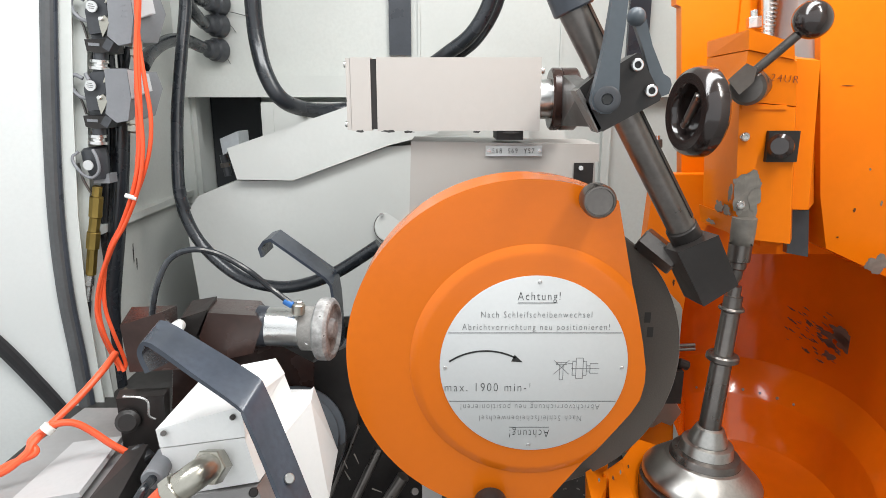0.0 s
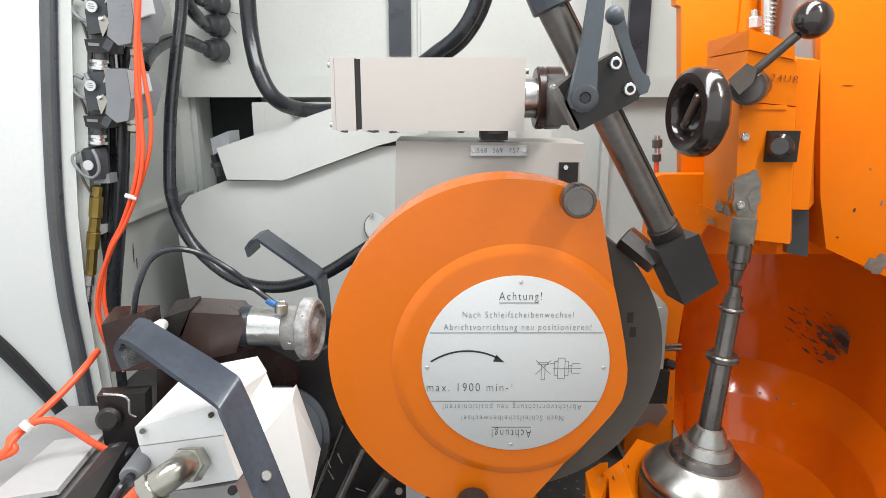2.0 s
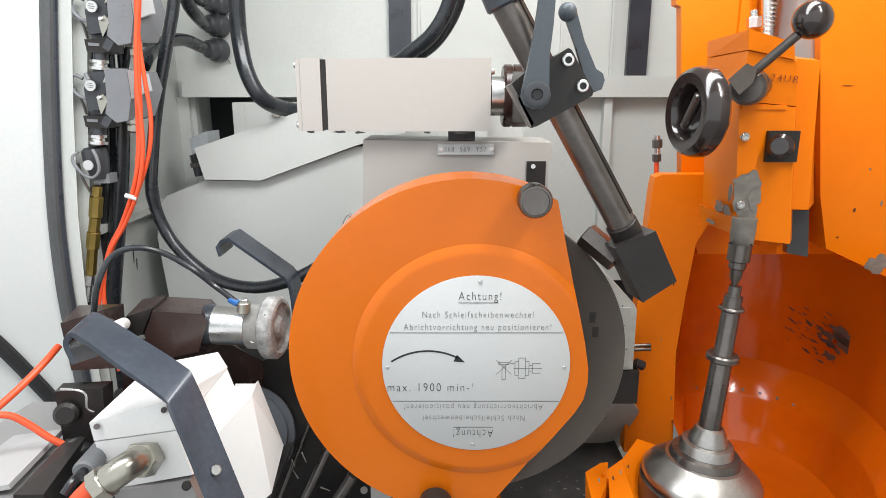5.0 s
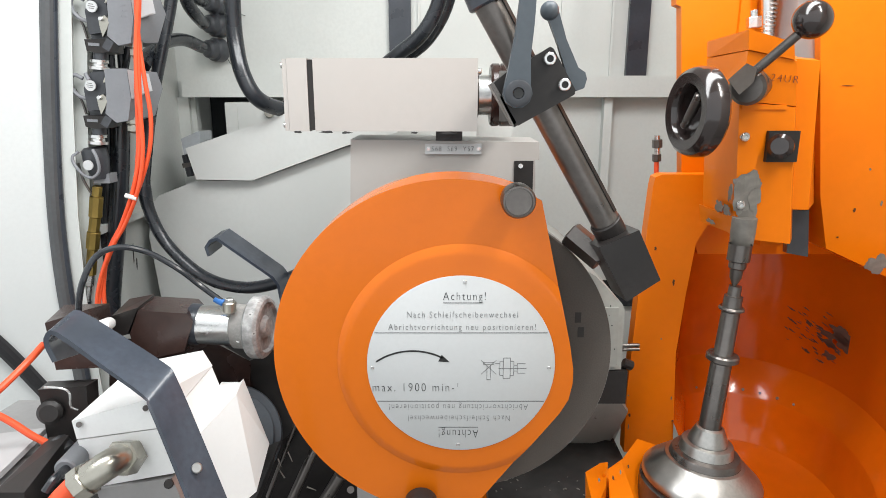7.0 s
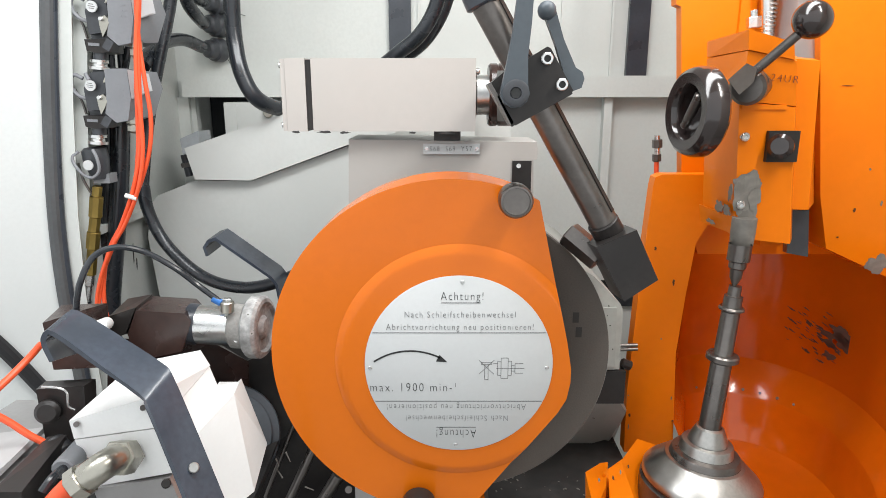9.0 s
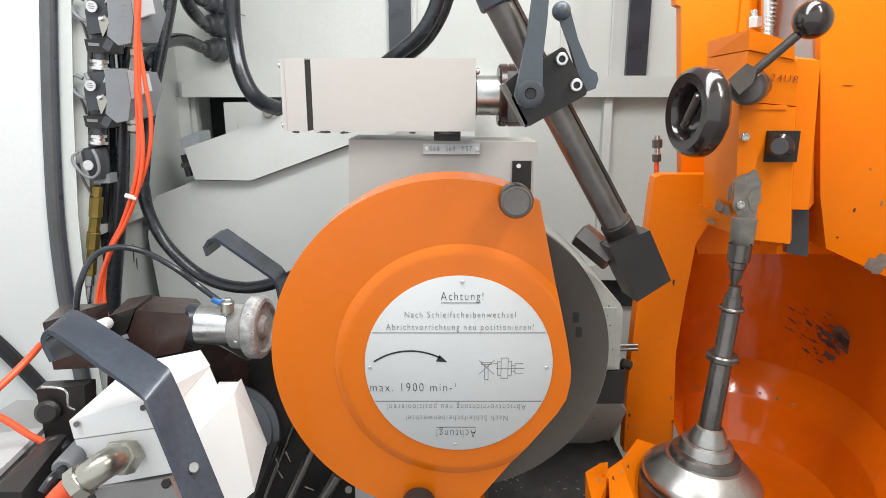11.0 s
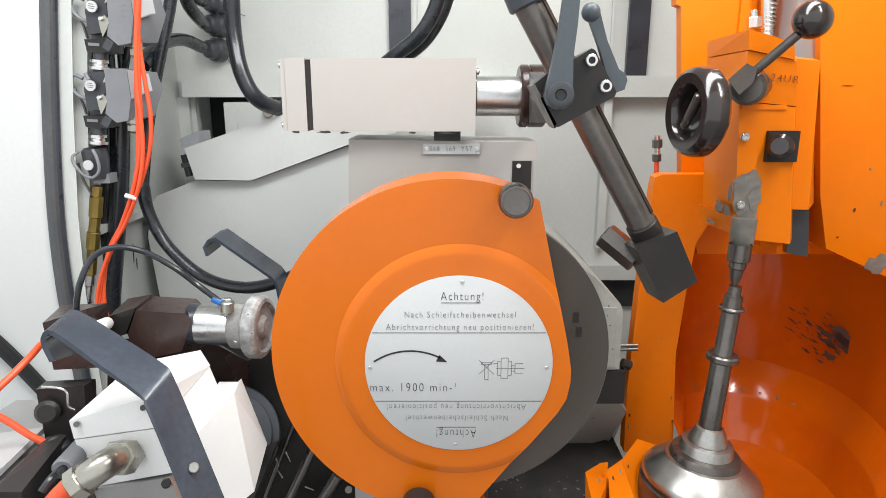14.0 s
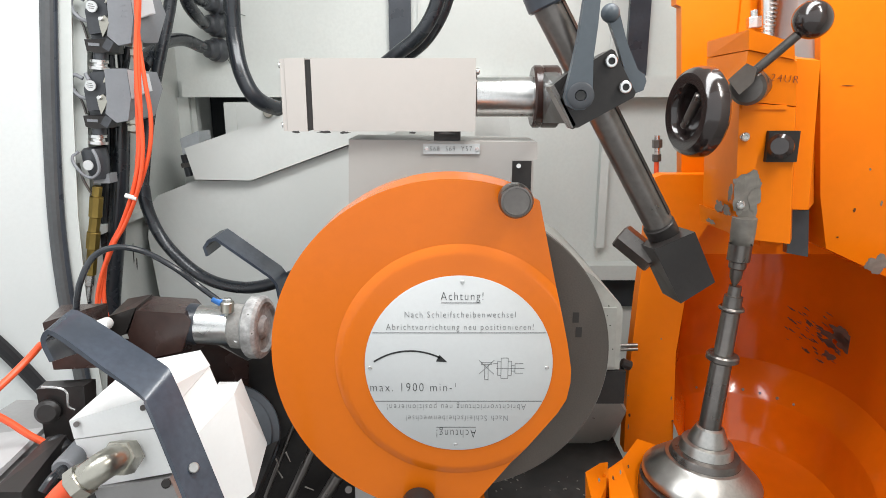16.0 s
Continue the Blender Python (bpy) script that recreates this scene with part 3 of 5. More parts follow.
def build_bracket():
    b = thing("head_bracket", (-0.0034, 0.9855, 1.2322), "cream enamelled bracket with a small engraved plate", "bracket")
    part("body", prism([(-0.1398, 1.3808), (0.1400, 1.3767), (0.1409, 1.3508), (0.1350, 1.3508), (0.1394, 1.2233), (-0.1455, 1.2233)], 0.9490, 1.0585, 0.002), CREAM, b)
    part("slot", box((0.1035, 0.9461, 1.3494), (0.1321, 0.9563, 1.2985), 0.001), BLACK, b, "dark slot with a screw")
    part("screw", rod((0.1131, 0.9468, 1.3418), (0.1123, 0.9402, 1.3425), 0.0035, n=12), STEEL, b)
    pl = part("engraved_plate", box((-0.0292, 0.9453, 1.3745), (0.0543, 0.9490, 1.3595), 0.0008), STICKER, b)
    part("lettering", lettering("S68  S69  Y57", 0.0105, (0.0117, 0.9450, 1.3670), width=0.0620), INK, pl)
    for x in [(-0.0243, 1.3670), (0.0502, 1.3670)]:
        part("screw", rod((x[0], 0.9453, x[1]), (x[0], 0.9439, x[1]), 0.003, n=12), STEEL, pl)
    part("rear_casting", solid([(0.0536, 1.0950, 1.4099), (0.1111, 1.0950, 1.4099), (0.1170, 1.0950, 1.3673), (0.0541, 1.0950, 1.3673)], [(0.0825, 1.2410, 1.4045), (0.1096, 1.2410, 1.4045), (0.1107, 1.2410, 1.3563), (0.0833, 1.2410, 1.3563)]), CASE, b)
    return b


def build_cover():
    c = thing("slide_cover", (-0.3862, 1.4235, 1.0791), "light grey enamelled sloping slide cover", "cover")
    part("upper_shell", prism([(-0.5624, 1.3295), (-0.3195, 1.4111), (-0.1727, 1.4614), (-0.1012, 1.4346), (-0.1025, 1.3633), (-0.2110, 1.3355), (-0.4227, 1.2592), (-0.5455, 1.2617)], 1.3870, 1.6060, 0.006), CASE, c)
    part("lower_shell", prism([(-0.6427, 1.2218), (-0.5544, 1.2562), (-0.4295, 1.2549), (-0.2144, 1.3313), (-0.0299, 1.3436), (0.1497, 1.1267), (0.1545, 0.9353), (-0.6581, 0.9353), (-0.6738, 1.1267), (-0.6606, 1.1986)], 1.4089, 1.6206, 0.008), CASE, c)
    cap = part("round_cap", lathe([(0.0, 0.006), (0.033, 0.006), (0.035, 0.004), (0.035, 0)], (-0.2134, 1.4089, 1.1504), (-0.1106, 0.7300, 1.2948), 40), CASE, c, "round screwed cap")
    part("cap_ring", lathe([(0.0365, 0), (0.0365, 0.003), (0.0352, 0.003), (0.0352, 0)], (-0.2134, 1.4089, 1.1504), (-0.1106, 0.7300, 1.2948), 40), BLACK, c)
    part("screw", rod((-0.2310, 1.4052, 1.1799), (-0.2292, 1.3943, 1.1820), 0.004, n=12), STEEL, c)
    return c


def build_slide_box():
    b = thing("slide_box", (-0.3965, 1.7300, 1.1950), "light grey enamelled box on the slide behind the wall opening", "housing")
    part("body", box((-0.5465, 1.6180, 1.1950), (-0.2600, 1.8600, 1.4230), 0.004), CASE, b)
    part("flange", box((-0.5465, 1.6150, 1.1950), (-0.5165, 1.6176, 1.4200), 0.001), CASE, b)
    part("pipe_stub", rod((-0.4350, 1.6300, 1.3980), (-0.4350, 1.6050, 1.3980), 0.012, n=18, bev=0.002), NICKEL, b, "short nickel pipe stub")
    return b


def build_terminal_box():
    t = thing("terminal_box", (-0.5825, 1.4965, 1.3107), "small blue-grey plastic terminal box on the slide cover", "terminal box")
    part("body", solid([(-0.6062, 1.4746, 1.3438), (-0.5629, 1.4746, 1.3617), (-0.5632, 1.4746, 1.3309), (-0.6021, 1.4746, 1.3063)], [(-0.6397, 1.5695, 1.3369), (-0.5685, 1.5695, 1.3587), (-0.5684, 1.5695, 1.3287), (-0.6325, 1.5695, 1.2970)], 0.002), GREYPLASTIC, t)
    part("gland", rod((-0.6112, 1.5038, 1.3048), (-0.6028, 1.5038, 1.2539), 0.009, n=14, bev=0.001), PLUG, t)
    part("nut", rod((-0.6091, 1.5038, 1.2861), (-0.6074, 1.5038, 1.2754), 0.012, n=6, bev=0.001), GUN, t)
    return t


def build_rear_handle():
    h = thing("grab_handle", (-0.3053, 1.0658, 1.0766), "black painted bent flat steel grab handle", "handle")
    part("flat_bar", strip([(-0.3959, 1.0585, 1.1821), (-0.3995, 1.0585, 1.1971), (-0.3917, 1.0585, 1.2081), (-0.3797, 1.0585, 1.2120), (-0.2911, 1.0585, 1.1445), (-0.2820, 1.0585, 1.1312), (-0.2787, 1.0585, 1.1053), (-0.2754, 1.0585, 1.0098), (-0.2284, 1.0585, 0.9770), (-0.1471, 1.0585, 0.9660), (-0.0400, 1.0585, 0.9750)], 0.05, 0.005, (0.1, 1, 0.1), 0.0012), HANDLE_PAINT, h)
    return h


def build_near_handle():
    h = thing("grab_handle", (-0.2531, 0.6110, 1.0013), "worn black painted bent flat steel grab handle", "handle")
    part("flat_bar", band([(-0.3846, 0.5771, 1.1921), (-0.3899, 0.5771, 1.2089), (-0.3884, 0.5771, 1.2182), (-0.3792, 0.5771, 1.2211), (-0.3377, 0.5703, 1.1922), (-0.2926, 0.5567, 1.1661), (-0.2829, 0.5499, 1.1565), (-0.2623, 0.5363, 1.1142), (-0.2404, 0.5228, 1.0630)], [(-0.3902, 0.6314, 1.1777), (-0.3963, 0.6314, 1.2035), (-0.3953, 0.6314, 1.2181), (-0.3862, 0.6314, 1.2238), (-0.3370, 0.6178, 1.2006), (-0.2863, 0.5974, 1.1793), (-0.2748, 0.5906, 1.1688), (-0.2508, 0.5771, 1.1144), (-0.2204, 0.5635, 1.0329)], 0.005), HANDLE_PAINT, h)
    part("screw", rod((-0.2473, 0.5567, 1.0876), (-0.2422, 0.5452, 1.0950), 0.0052, n=16, bev=0.001), BRUSHED, h)
    part("foot", strip([(-0.2304, 0.5432, 1.0480), (-0.2050, 0.5900, 0.9300), (-0.1850, 0.7600, 0.8345)], 0.050, 0.006, (0.40, 0.80, -0.10), 0.001), HANDLE_PAINT, h)
    return h


def build_junction_box():
    j = thing("junction_box", (-0.3405, 0.6400, 1.0099), "white plastic junction box with a nickel conduit elbow", "junction box")
    part("lid", solid([(-0.4052, 0.6200, 1.1036), (-0.3026, 0.6000, 1.1420), (-0.3012, 0.6000, 1.1069), (-0.4028, 0.6200, 1.0818)], [(-0.3894, 0.7400, 1.1170), (-0.3002, 0.7300, 1.1389), (-0.2901, 0.7300, 1.1185), (-0.3820, 0.7400, 1.0945)], 0.005), WHITE, j)
    part("body", solid([(-0.4030, 0.6210, 1.0798), (-0.3024, 0.6010, 1.1050), (-0.2906, 0.6010, 1.0525), (-0.3904, 0.6210, 1.0215)], [(-0.3822, 0.7400, 1.0930), (-0.2906, 0.7290, 1.1174), (-0.2718, 0.7290, 1.0546), (-0.3622, 0.7400, 1.0244)], 0.004), WHITE, j)
    part("screw", rod((-0.3145, 0.6030, 1.1275), (-0.3118, 0.5980, 1.1309), 0.003, n=10), GUN, j)
    part("screw", rod((-0.3967, 0.6180, 1.1000), (-0.3933, 0.6130, 1.1035), 0.003, n=10), GUN, j)
    part("second_box", solid([(-0.2984, 0.6400, 1.0535), (-0.2528, 0.7000, 1.0952), (-0.2345, 0.6900, 0.9675), (-0.2727, 0.6400, 0.9534)], [(-0.3178, 0.7150, 1.0349), (-0.2580, 0.7450, 1.0937), (-0.2310, 0.7450, 1.0010), (-0.2563, 0.7150, 0.9665)], 0.004), WHITE, j, "lower white terminal box")
    part("bridge", solid([(-0.2953, 0.6900, 1.0683), (-0.2860, 0.7350, 1.0892), (-0.2605, 0.7350, 1.0861), (-0.2660, 0.6900, 1.0532)], [(-0.3100, 0.7450, 1.0540), (-0.2923, 0.7600, 1.0817), (-0.2657, 0.7600, 1.0817), (-0.2748, 0.7450, 1.0379)], 0.003), WHITE, j)
    el = part("conduit_elbow", tube([(-0.3379, 0.6020, 1.0717), (-0.3369, 0.5800, 1.0829), (-0.3405, 0.5670, 1.0847), (-0.3487, 0.5590, 1.0810), (-0.3648, 0.5530, 1.0703)], 0.0148, 20, 6), NICKEL, j, "nickel plated conduit elbow")
    part("nut", rod((-0.3367, 0.6020, 1.0717), (-0.3364, 0.5800, 1.0829), 0.0192, n=6, bev=0.0015), NICKEL, el)
    part("nut", rod((-0.3555, 0.5560, 1.0766), (-0.3661, 0.5530, 1.0691), 0.0178, n=8, bev=0.001), NICKEL, el)
    part("cable_tail", tube([(-0.3700, 0.5560, 1.0696), (-0.3824, 0.5520, 1.0576), (-0.3918, 0.5460, 1.0458)], 0.0105, 12, 4), RED, j, "orange-red cable")
    base = part("base", solid([(-0.3870, 0.6150, 1.0228), (-0.2928, 0.5980, 1.0484), (-0.2701, 0.5980, 0.9680), (-0.3738, 0.6150, 0.9543)], [(-0.3601, 0.7350, 1.0241), (-0.2720, 0.7270, 1.0526), (-0.2533, 0.7270, 0.9584), (-0.3454, 0.7350, 0.9530)], 0.003), ALU, j, "cast aluminium base")
    part("screw", rod((-0.2972, 0.5980, 1.0408), (-0.2947, 0.5930, 1.0449), 0.005, n=14, bev=0.001), BLACK, base)
    return j


def build_dresser():
    d = thing("dressing_unit", (-0.3511, 0.8030, 1.0912), "oily brown dressing unit with a chrome spindle and gritty disc", "dressing unit")
    part("motor", solid([(-0.4092, 0.7700, 1.1439), (-0.3952, 0.7700, 1.1764), (-0.3331, 0.7700, 1.1726), (-0.3276, 0.7750, 1.1591), (-0.3412, 0.7700, 1.1203), (-0.4034, 0.7700, 1.1059)], [(-0.4274, 0.8700, 1.1495), (-0.4243, 0.8700, 1.1633), (-0.3561, 0.8700, 1.1590), (-0.3488, 0.8700, 1.1495), (-0.3645, 0.8700, 1.0970), (-0.4334, 0.8700, 1.0970)], 0.003), BROWN, d)
    part("rear_block", solid([(-0.4331, 0.7750, 1.1669), (-0.3973, 0.7750, 1.1785), (-0.4149, 0.7750, 1.1419), (-0.4349, 0.7750, 1.1356)], [(-0.4532, 0.8650, 1.1607), (-0.4167, 0.8650, 1.1675), (-0.4299, 0.8650, 1.1079), (-0.4595, 0.8650, 1.1079)], 0.005), BLACK, d)
    part("swivel_block", solid([(-0.4809, 0.7154, 1.1801), (-0.4277, 0.7154, 1.1972), (-0.4102, 0.7154, 1.1229), (-0.4764, 0.7154, 1.1191)], [(-0.5094, 0.8030, 1.1727), (-0.4486, 0.8030, 1.1751), (-0.4517, 0.8030, 1.0912), (-0.5147, 0.8030, 1.0828)], 0.006), BROWN, d)
    part("lower_arm", solid([(-0.4676, 0.8249, 1.1153), (-0.3336, 0.8249, 1.1170), (-0.2733, 0.8249, 1.0814), (-0.2785, 0.8249, 1.0115), (-0.4809, 0.8249, 1.0115)], [(-0.5085, 0.9125, 1.0798), (-0.3603, 0.9125, 1.0817), (-0.3023, 0.9125, 1.0422), (-0.3081, 0.9125, 0.9650), (-0.5230, 0.9125, 0.9650)], 0.004), BROWN, d)
    part("spindle", rod((-0.3291, 0.8030, 1.1454), (-0.2820, 0.8030, 1.1430), 0.0262, n=40, bev=0.001), STEEL, d, "bright chromed spindle sleeve")
    part("flange", lathe([(0, 0), (0.025, 0), (0.0275, 0.002), (0.0275, 0.012), (0.026, 0.016), (0, 0.016)], (-0.3434, 0.8030, 1.1462), (-0.2858, 0.8030, 1.1430), 40), SLATE, d, "blued steel ring")
    part("collar", lathe([(0, 0), (0.0275, 0), (0.030, 0.002), (0.030, 0.020), (0.027, 0.022), (0, 0.022)], (-0.2828, 0.8030, 1.1430), (-0.2310, 0.8000, 1.1417), 40), ABRASIVE_EDGE, d, "gritty steel collar")
    part("set_screw", rod((-0.2723, 0.7790, 1.1316), (-0.2708, 0.7750, 1.1340), 0.0032, n=10), STEEL, d)
    part("dresser_disc", lathe([(0, 0), (0.030, 0), (0.040, 0.003), (0.0425, 0.006), (0.0425, 0.019), (0.039, 0.023), (0.034, 0.024), (0.031, 0.020), (0.016, 0.019), (0.012, 0.025), (0, 0.026)], (-0.2625, 0.8060, 1.1410), (-0.2199, 0.8010, 1.1413), 48), GRIT, d, "gritty pale dressing disc")
    v = part("valve", rod((-0.2816, 0.7811, 1.1709), (-0.2805, 0.7811, 1.1849), 0.009, n=14, bev=0.001), NICKEL, d, "small nickel fitting")
    part("cap", rod((-0.2806, 0.7811, 1.1833), (-0.2801, 0.7811, 1.1895), 0.006, n=6, bev=0.001), STEEL, v)
    part("blue_collar", rod((-0.2991, 0.7810, 1.1895), (-0.2880, 0.7810, 1.1826), 0.0048, n=14, bev=0.001), BLUE, d, "blue hose collar")
    part("cable", tube([(-0.4504, 0.7300, 1.1613), (-0.4464, 0.7300, 1.1943), (-0.4371, 0.7300, 1.2266), (-0.4256, 0.7446, 1.2544), (-0.4005, 0.7519, 1.2647), (-0.3736, 0.7665, 1.2553), (-0.3402, 0.7738, 1.2319), (-0.3165, 0.7811, 1.2071), (-0.2907, 0.7811, 1.1857)], 0.0038, 10), HOSE, d, "thin glossy black lubrication hose")
    part("drum", lathe([(0, 0), (0.058, 0), (0.060, 0.002), (0.060, 0.006), (0.069, 0.007), (0.071, 0.010), (0.071, 0.05), (0, 0.05)], (-0.2923, 0.7701, 0.9969), (-0.3893, 1.0220, 0.8329), 56), LEVER, d, "slate grey round drum of the dresser slide")
    part("white_plug", rod((-0.4214, 0.7300, 1.1701), (-0.4317, 0.7665, 1.1608), 0.008, n=14, bev=0.002), WHITE, d)
    part("bracket_plate", prism([(-0.2789, 1.0781), (-0.2096, 1.1124), (-0.2177, 0.9714), (-0.2614, 0.9345), (-0.2878, 1.0255)], 0.8322, 0.8468, 0.002), DUST, d)
    return d


def build_servo():
    s = thing("servo_motor", (-0.5125, 0.6200, 1.0212), "grey cast servo motor with black flange under red cables", "servo motor")
    part("body", solid([(-0.5943, 0.5600, 1.0508), (-0.4335, 0.5600, 1.0508), (-0.4313, 0.5600, 0.9762), (-0.6084, 0.5600, 0.9762)], [(-0.5905, 0.8000, 1.0350), (-0.5025, 0.8000, 1.0350), (-0.4989, 0.8000, 0.9754), (-0.5987, 0.8000, 0.9754)], 0.008), ALU, s, "cast aluminium motor body")
    part("lid", solid([(-0.5377, 0.5620, 1.0539), (-0.4663, 0.5700, 1.0621), (-0.4647, 0.5700, 1.0568), (-0.5388, 0.5620, 1.0473)], [(-0.5421, 0.6900, 1.0476), (-0.4820, 0.6900, 1.0561), (-0.4805, 0.6900, 1.0507), (-0.5423, 0.6900, 1.0415)], 0.006), PALE_CAST, s, "smooth pale cast lid")
    part("side_rail", solid([(-0.4493, 0.5520, 1.0631), (-0.4194, 0.5520, 1.0631), (-0.4194, 0.5520, 1.0171), (-0.4556, 0.5520, 1.0171)], [(-0.4560, 0.6550, 1.0636), (-0.4334, 0.6550, 1.0665), (-0.4326, 0.6550, 1.0266), (-0.4604, 0.6550, 1.0266)], 0.004), BLACK, s)
    part("flange", solid([(-0.4776, 0.6800, 1.1108), (-0.4206, 0.6800, 1.1152), (-0.4261, 0.6800, 1.0254), (-0.4759, 0.6800, 1.0316)], [(-0.5050, 0.7400, 1.0924), (-0.4412, 0.7400, 1.0956), (-0.4476, 0.7400, 1.0201), (-0.5066, 0.7400, 1.0201)], 0.006), BLACK, s)
    part("knob", lathe([(0, 0), (0.012, 0), (0.014, 0.006), (0.014, 0.020), (0.010, 0.024), (0, 0.024)], (-0.4679, 0.6900, 1.0818), (-0.4593, 0.6600, 1.0882), 24), BLACK, s, "black knob")
    part("signal_lead", tube([(-0.4642, 0.6720, 1.1178), (-0.4436, 0.6700, 1.1174), (-0.4351, 0.6700, 1.1116), (-0.4357, 0.6700, 1.0950), (-0.4300, 0.6720, 1.0888)], 0.0016, 8), STEEL, s, "thin sheathed signal lead")
    part("cable_plug", rod((-0.4008, 0.5900, 1.0630), (-0.4054, 0.6400, 1.0612), 0.012, n=16, bev=0.002), HOOD, s)
    part("plug_lead", tube([(-0.3995, 0.5900, 1.0644), (-0.3991, 0.5700, 1.0661), (-0.4041, 0.5600, 1.0574)], 0.005, 10, 4), HOSE, s)
    part("rubber_boot", rod((-0.4503, 0.6550, 1.0562), (-0.4311, 0.6450, 1.0464), 0.013, n=14, bev=0.002), RUBBER, s)
    return s


def build_skirt():
    k = thing("slide_skirt", (-0.2338, 0.8030, 0.8603), "dirty dark steel skirt with rods under the wheel guard", "slide skirt")
    part("edge_plate", solid([(-0.2402, 0.7665, 0.9837), (-0.2228, 0.7665, 0.9923), (-0.2578, 0.7300, 0.9096), (-0.2840, 0.7300, 0.9096)], [(-0.2484, 0.8030, 0.9615), (-0.2303, 0.8030, 0.9705), (-0.2653, 0.7738, 0.8772), (-0.2931, 0.7738, 0.8772)], 0.002), DUST, k, "brown gritty edge plate")
    part("back_plate", prism([(-0.2426, 1.0271), (-0.1853, 1.0181), (-0.1229, 0.8967), (-0.0740, 0.7675), (-0.3032, 0.7675)], 0.8468, 0.8614, 0.001), BLACK, k)
    for a, b, r in (((-0.1827, 0.8030, 0.9615), (-0.2255, 0.7884, 0.8711), 0.0065), ((-0.2134, 0.8176, 0.9888), (-0.2572, 0.8030, 0.8791), 0.003), ((-0.1493, 0.8030, 0.9162), (-0.1846, 0.8030, 0.8556), 0.009)):
        part("rod", rod(a, b, r, n=14), GUN, k)
    part("end_block", box((-0.1212, 0.7665, 0.9299), (-0.0936, 0.8176, 0.8599), 0.002), ALU, k)
    part("screw", rod((-0.1339, 0.7884, 0.9014), (-0.1314, 0.7738, 0.9116), 0.005, n=12), GUN, k)
    for p, q in (((-0.2276, 0.7665, 0.9648), (-0.2217, 0.7592, 0.9574)), ((-0.2132, 0.7665, 0.9752), (-0.2060, 0.7592, 0.9643)), ((-0.1900, 0.7665, 0.9211), (-0.1761, 0.7592, 0.9209)), ((-0.2202, 0.7665, 0.9352), (-0.2271, 0.7665, 0.9492))):
        part("swarf", rod(p, q, 0.0012, 0.0005, n=6), BARE, k, "pale grinding swarf")
    return k


def build_hoses():
    out = []
    red = thing("servo_cable", (-0.4853, 0.6716, 1.0415), "orange-red servo cable looped over the motor", "cable")
    part("cable", tube([(-0.5925, 0.5850, 1.0664), (-0.5635, 0.5950, 1.0678), (-0.5440, 0.6100, 1.0807), (-0.5412, 0.6200, 1.0883), (-0.5354, 0.6400, 1.0961), (-0.5206, 0.6800, 1.1130), (-0.5102, 0.7150, 1.1291), (-0.5065, 0.7450, 1.1407)], 0.0043, 10), RED, red)
    part("cable", tube([(-0.5921, 0.5820, 1.0564), (-0.5600, 0.6000, 1.0727), (-0.5369, 0.6150, 1.0796), (-0.5449, 0.6220, 1.0885), (-0.5348, 0.6340, 1.0974), (-0.5201, 0.6400, 1.1017), (-0.5056, 0.6440, 1.0987), (-0.4892, 0.6460, 1.0869), (-0.4688, 0.6460, 1.0705), (-0.4469, 0.6500, 1.0535)], 0.0040, 10), RED, red)
    part("cable_tie", rod((-0.5324, 0.6300, 1.0969), (-0.5278, 0.6340, 1.1016), 0.0075, n=12), WHITE_TIE, red)
    out.append(red)
    loop = thing("power_hose", (-0.4586, 1.2775, 1.0466), "thick glossy black hose hanging in a loop", "hose")
    part("lower_loop", tube([(-0.6256, 1.3140, 1.2574), (-0.6218, 1.3140, 1.2071), (-0.5974, 1.3067, 1.1501), (-0.5542, 1.2921, 1.1045), (-0.5041, 1.2775, 1.0714), (-0.4445, 1.2556, 1.0584), (-0.3770, 1.2264, 1.0651), (-0.2904, 1.1826, 1.1019), (-0.1978, 1.1680, 1.1599)], 0.0125, 14), HOSE, loop)
    out.append(loop)
    high = thing("power_hose", (-0.3501, 1.2775, 1.4141), "thick black hose running behind the actuator", "hose")
    part("run", tube([(-0.3997, 1.3505, 1.9470), (-0.4155, 1.3505, 1.7522), (-0.4233, 1.3505, 1.6277), (-0.4237, 1.3505, 1.5523), (-0.4094, 1.3359, 1.4855), (-0.3840, 1.3432, 1.4351), (-0.3473, 1.4016, 1.4118), (-0.2856, 1.4600, 1.4053), (-0.1878, 1.4965, 1.4169)], 0.0165, 14), HOSE, high)
    twin = thing("twin_hose", (-0.0891, 1.2410, 1.5188), "pair of black hoses rising behind the actuator", "hose")
    part("run", tube([(-0.1630, 1.4016, 1.4404), (-0.1331, 1.2994, 1.4846), (-0.0891, 1.2410, 1.5157), (-0.0453, 1.2118, 1.5467), (-0.0161, 1.1972, 1.5887), (0.0010, 1.1826, 1.6426)], 0.0135, 14), HOSE, twin)
    part("run", tube([(-0.1303, 1.2702, 1.4774), (-0.0774, 1.2556, 1.5103), (-0.0338, 1.2410, 1.5420), (-0.0021, 1.2264, 1.5881), (0.0181, 1.2118, 1.6473)], 0.0125, 14), HOSE, twin)
    out.append(twin)
    return out, high


def build_hanging_hose():
    h = thing("power_hose", (-0.5515, 1.3870, 1.7395), "thick glossy black hose hanging down the cabin", "hose")
    part("run", tube([(-0.5109, 1.3870, 1.9604), (-0.5357, 1.3870, 1.7604), (-0.5603, 1.3870, 1.6325), (-0.5847, 1.3724, 1.5317), (-0.6098, 1.3505, 1.4178), (-0.6234, 1.3286, 1.3146), (-0.6274, 1.3140, 1.2515), (-0.6236, 1.3140, 1.2119)], 0.0125, 14), HOSE, h)
    return h


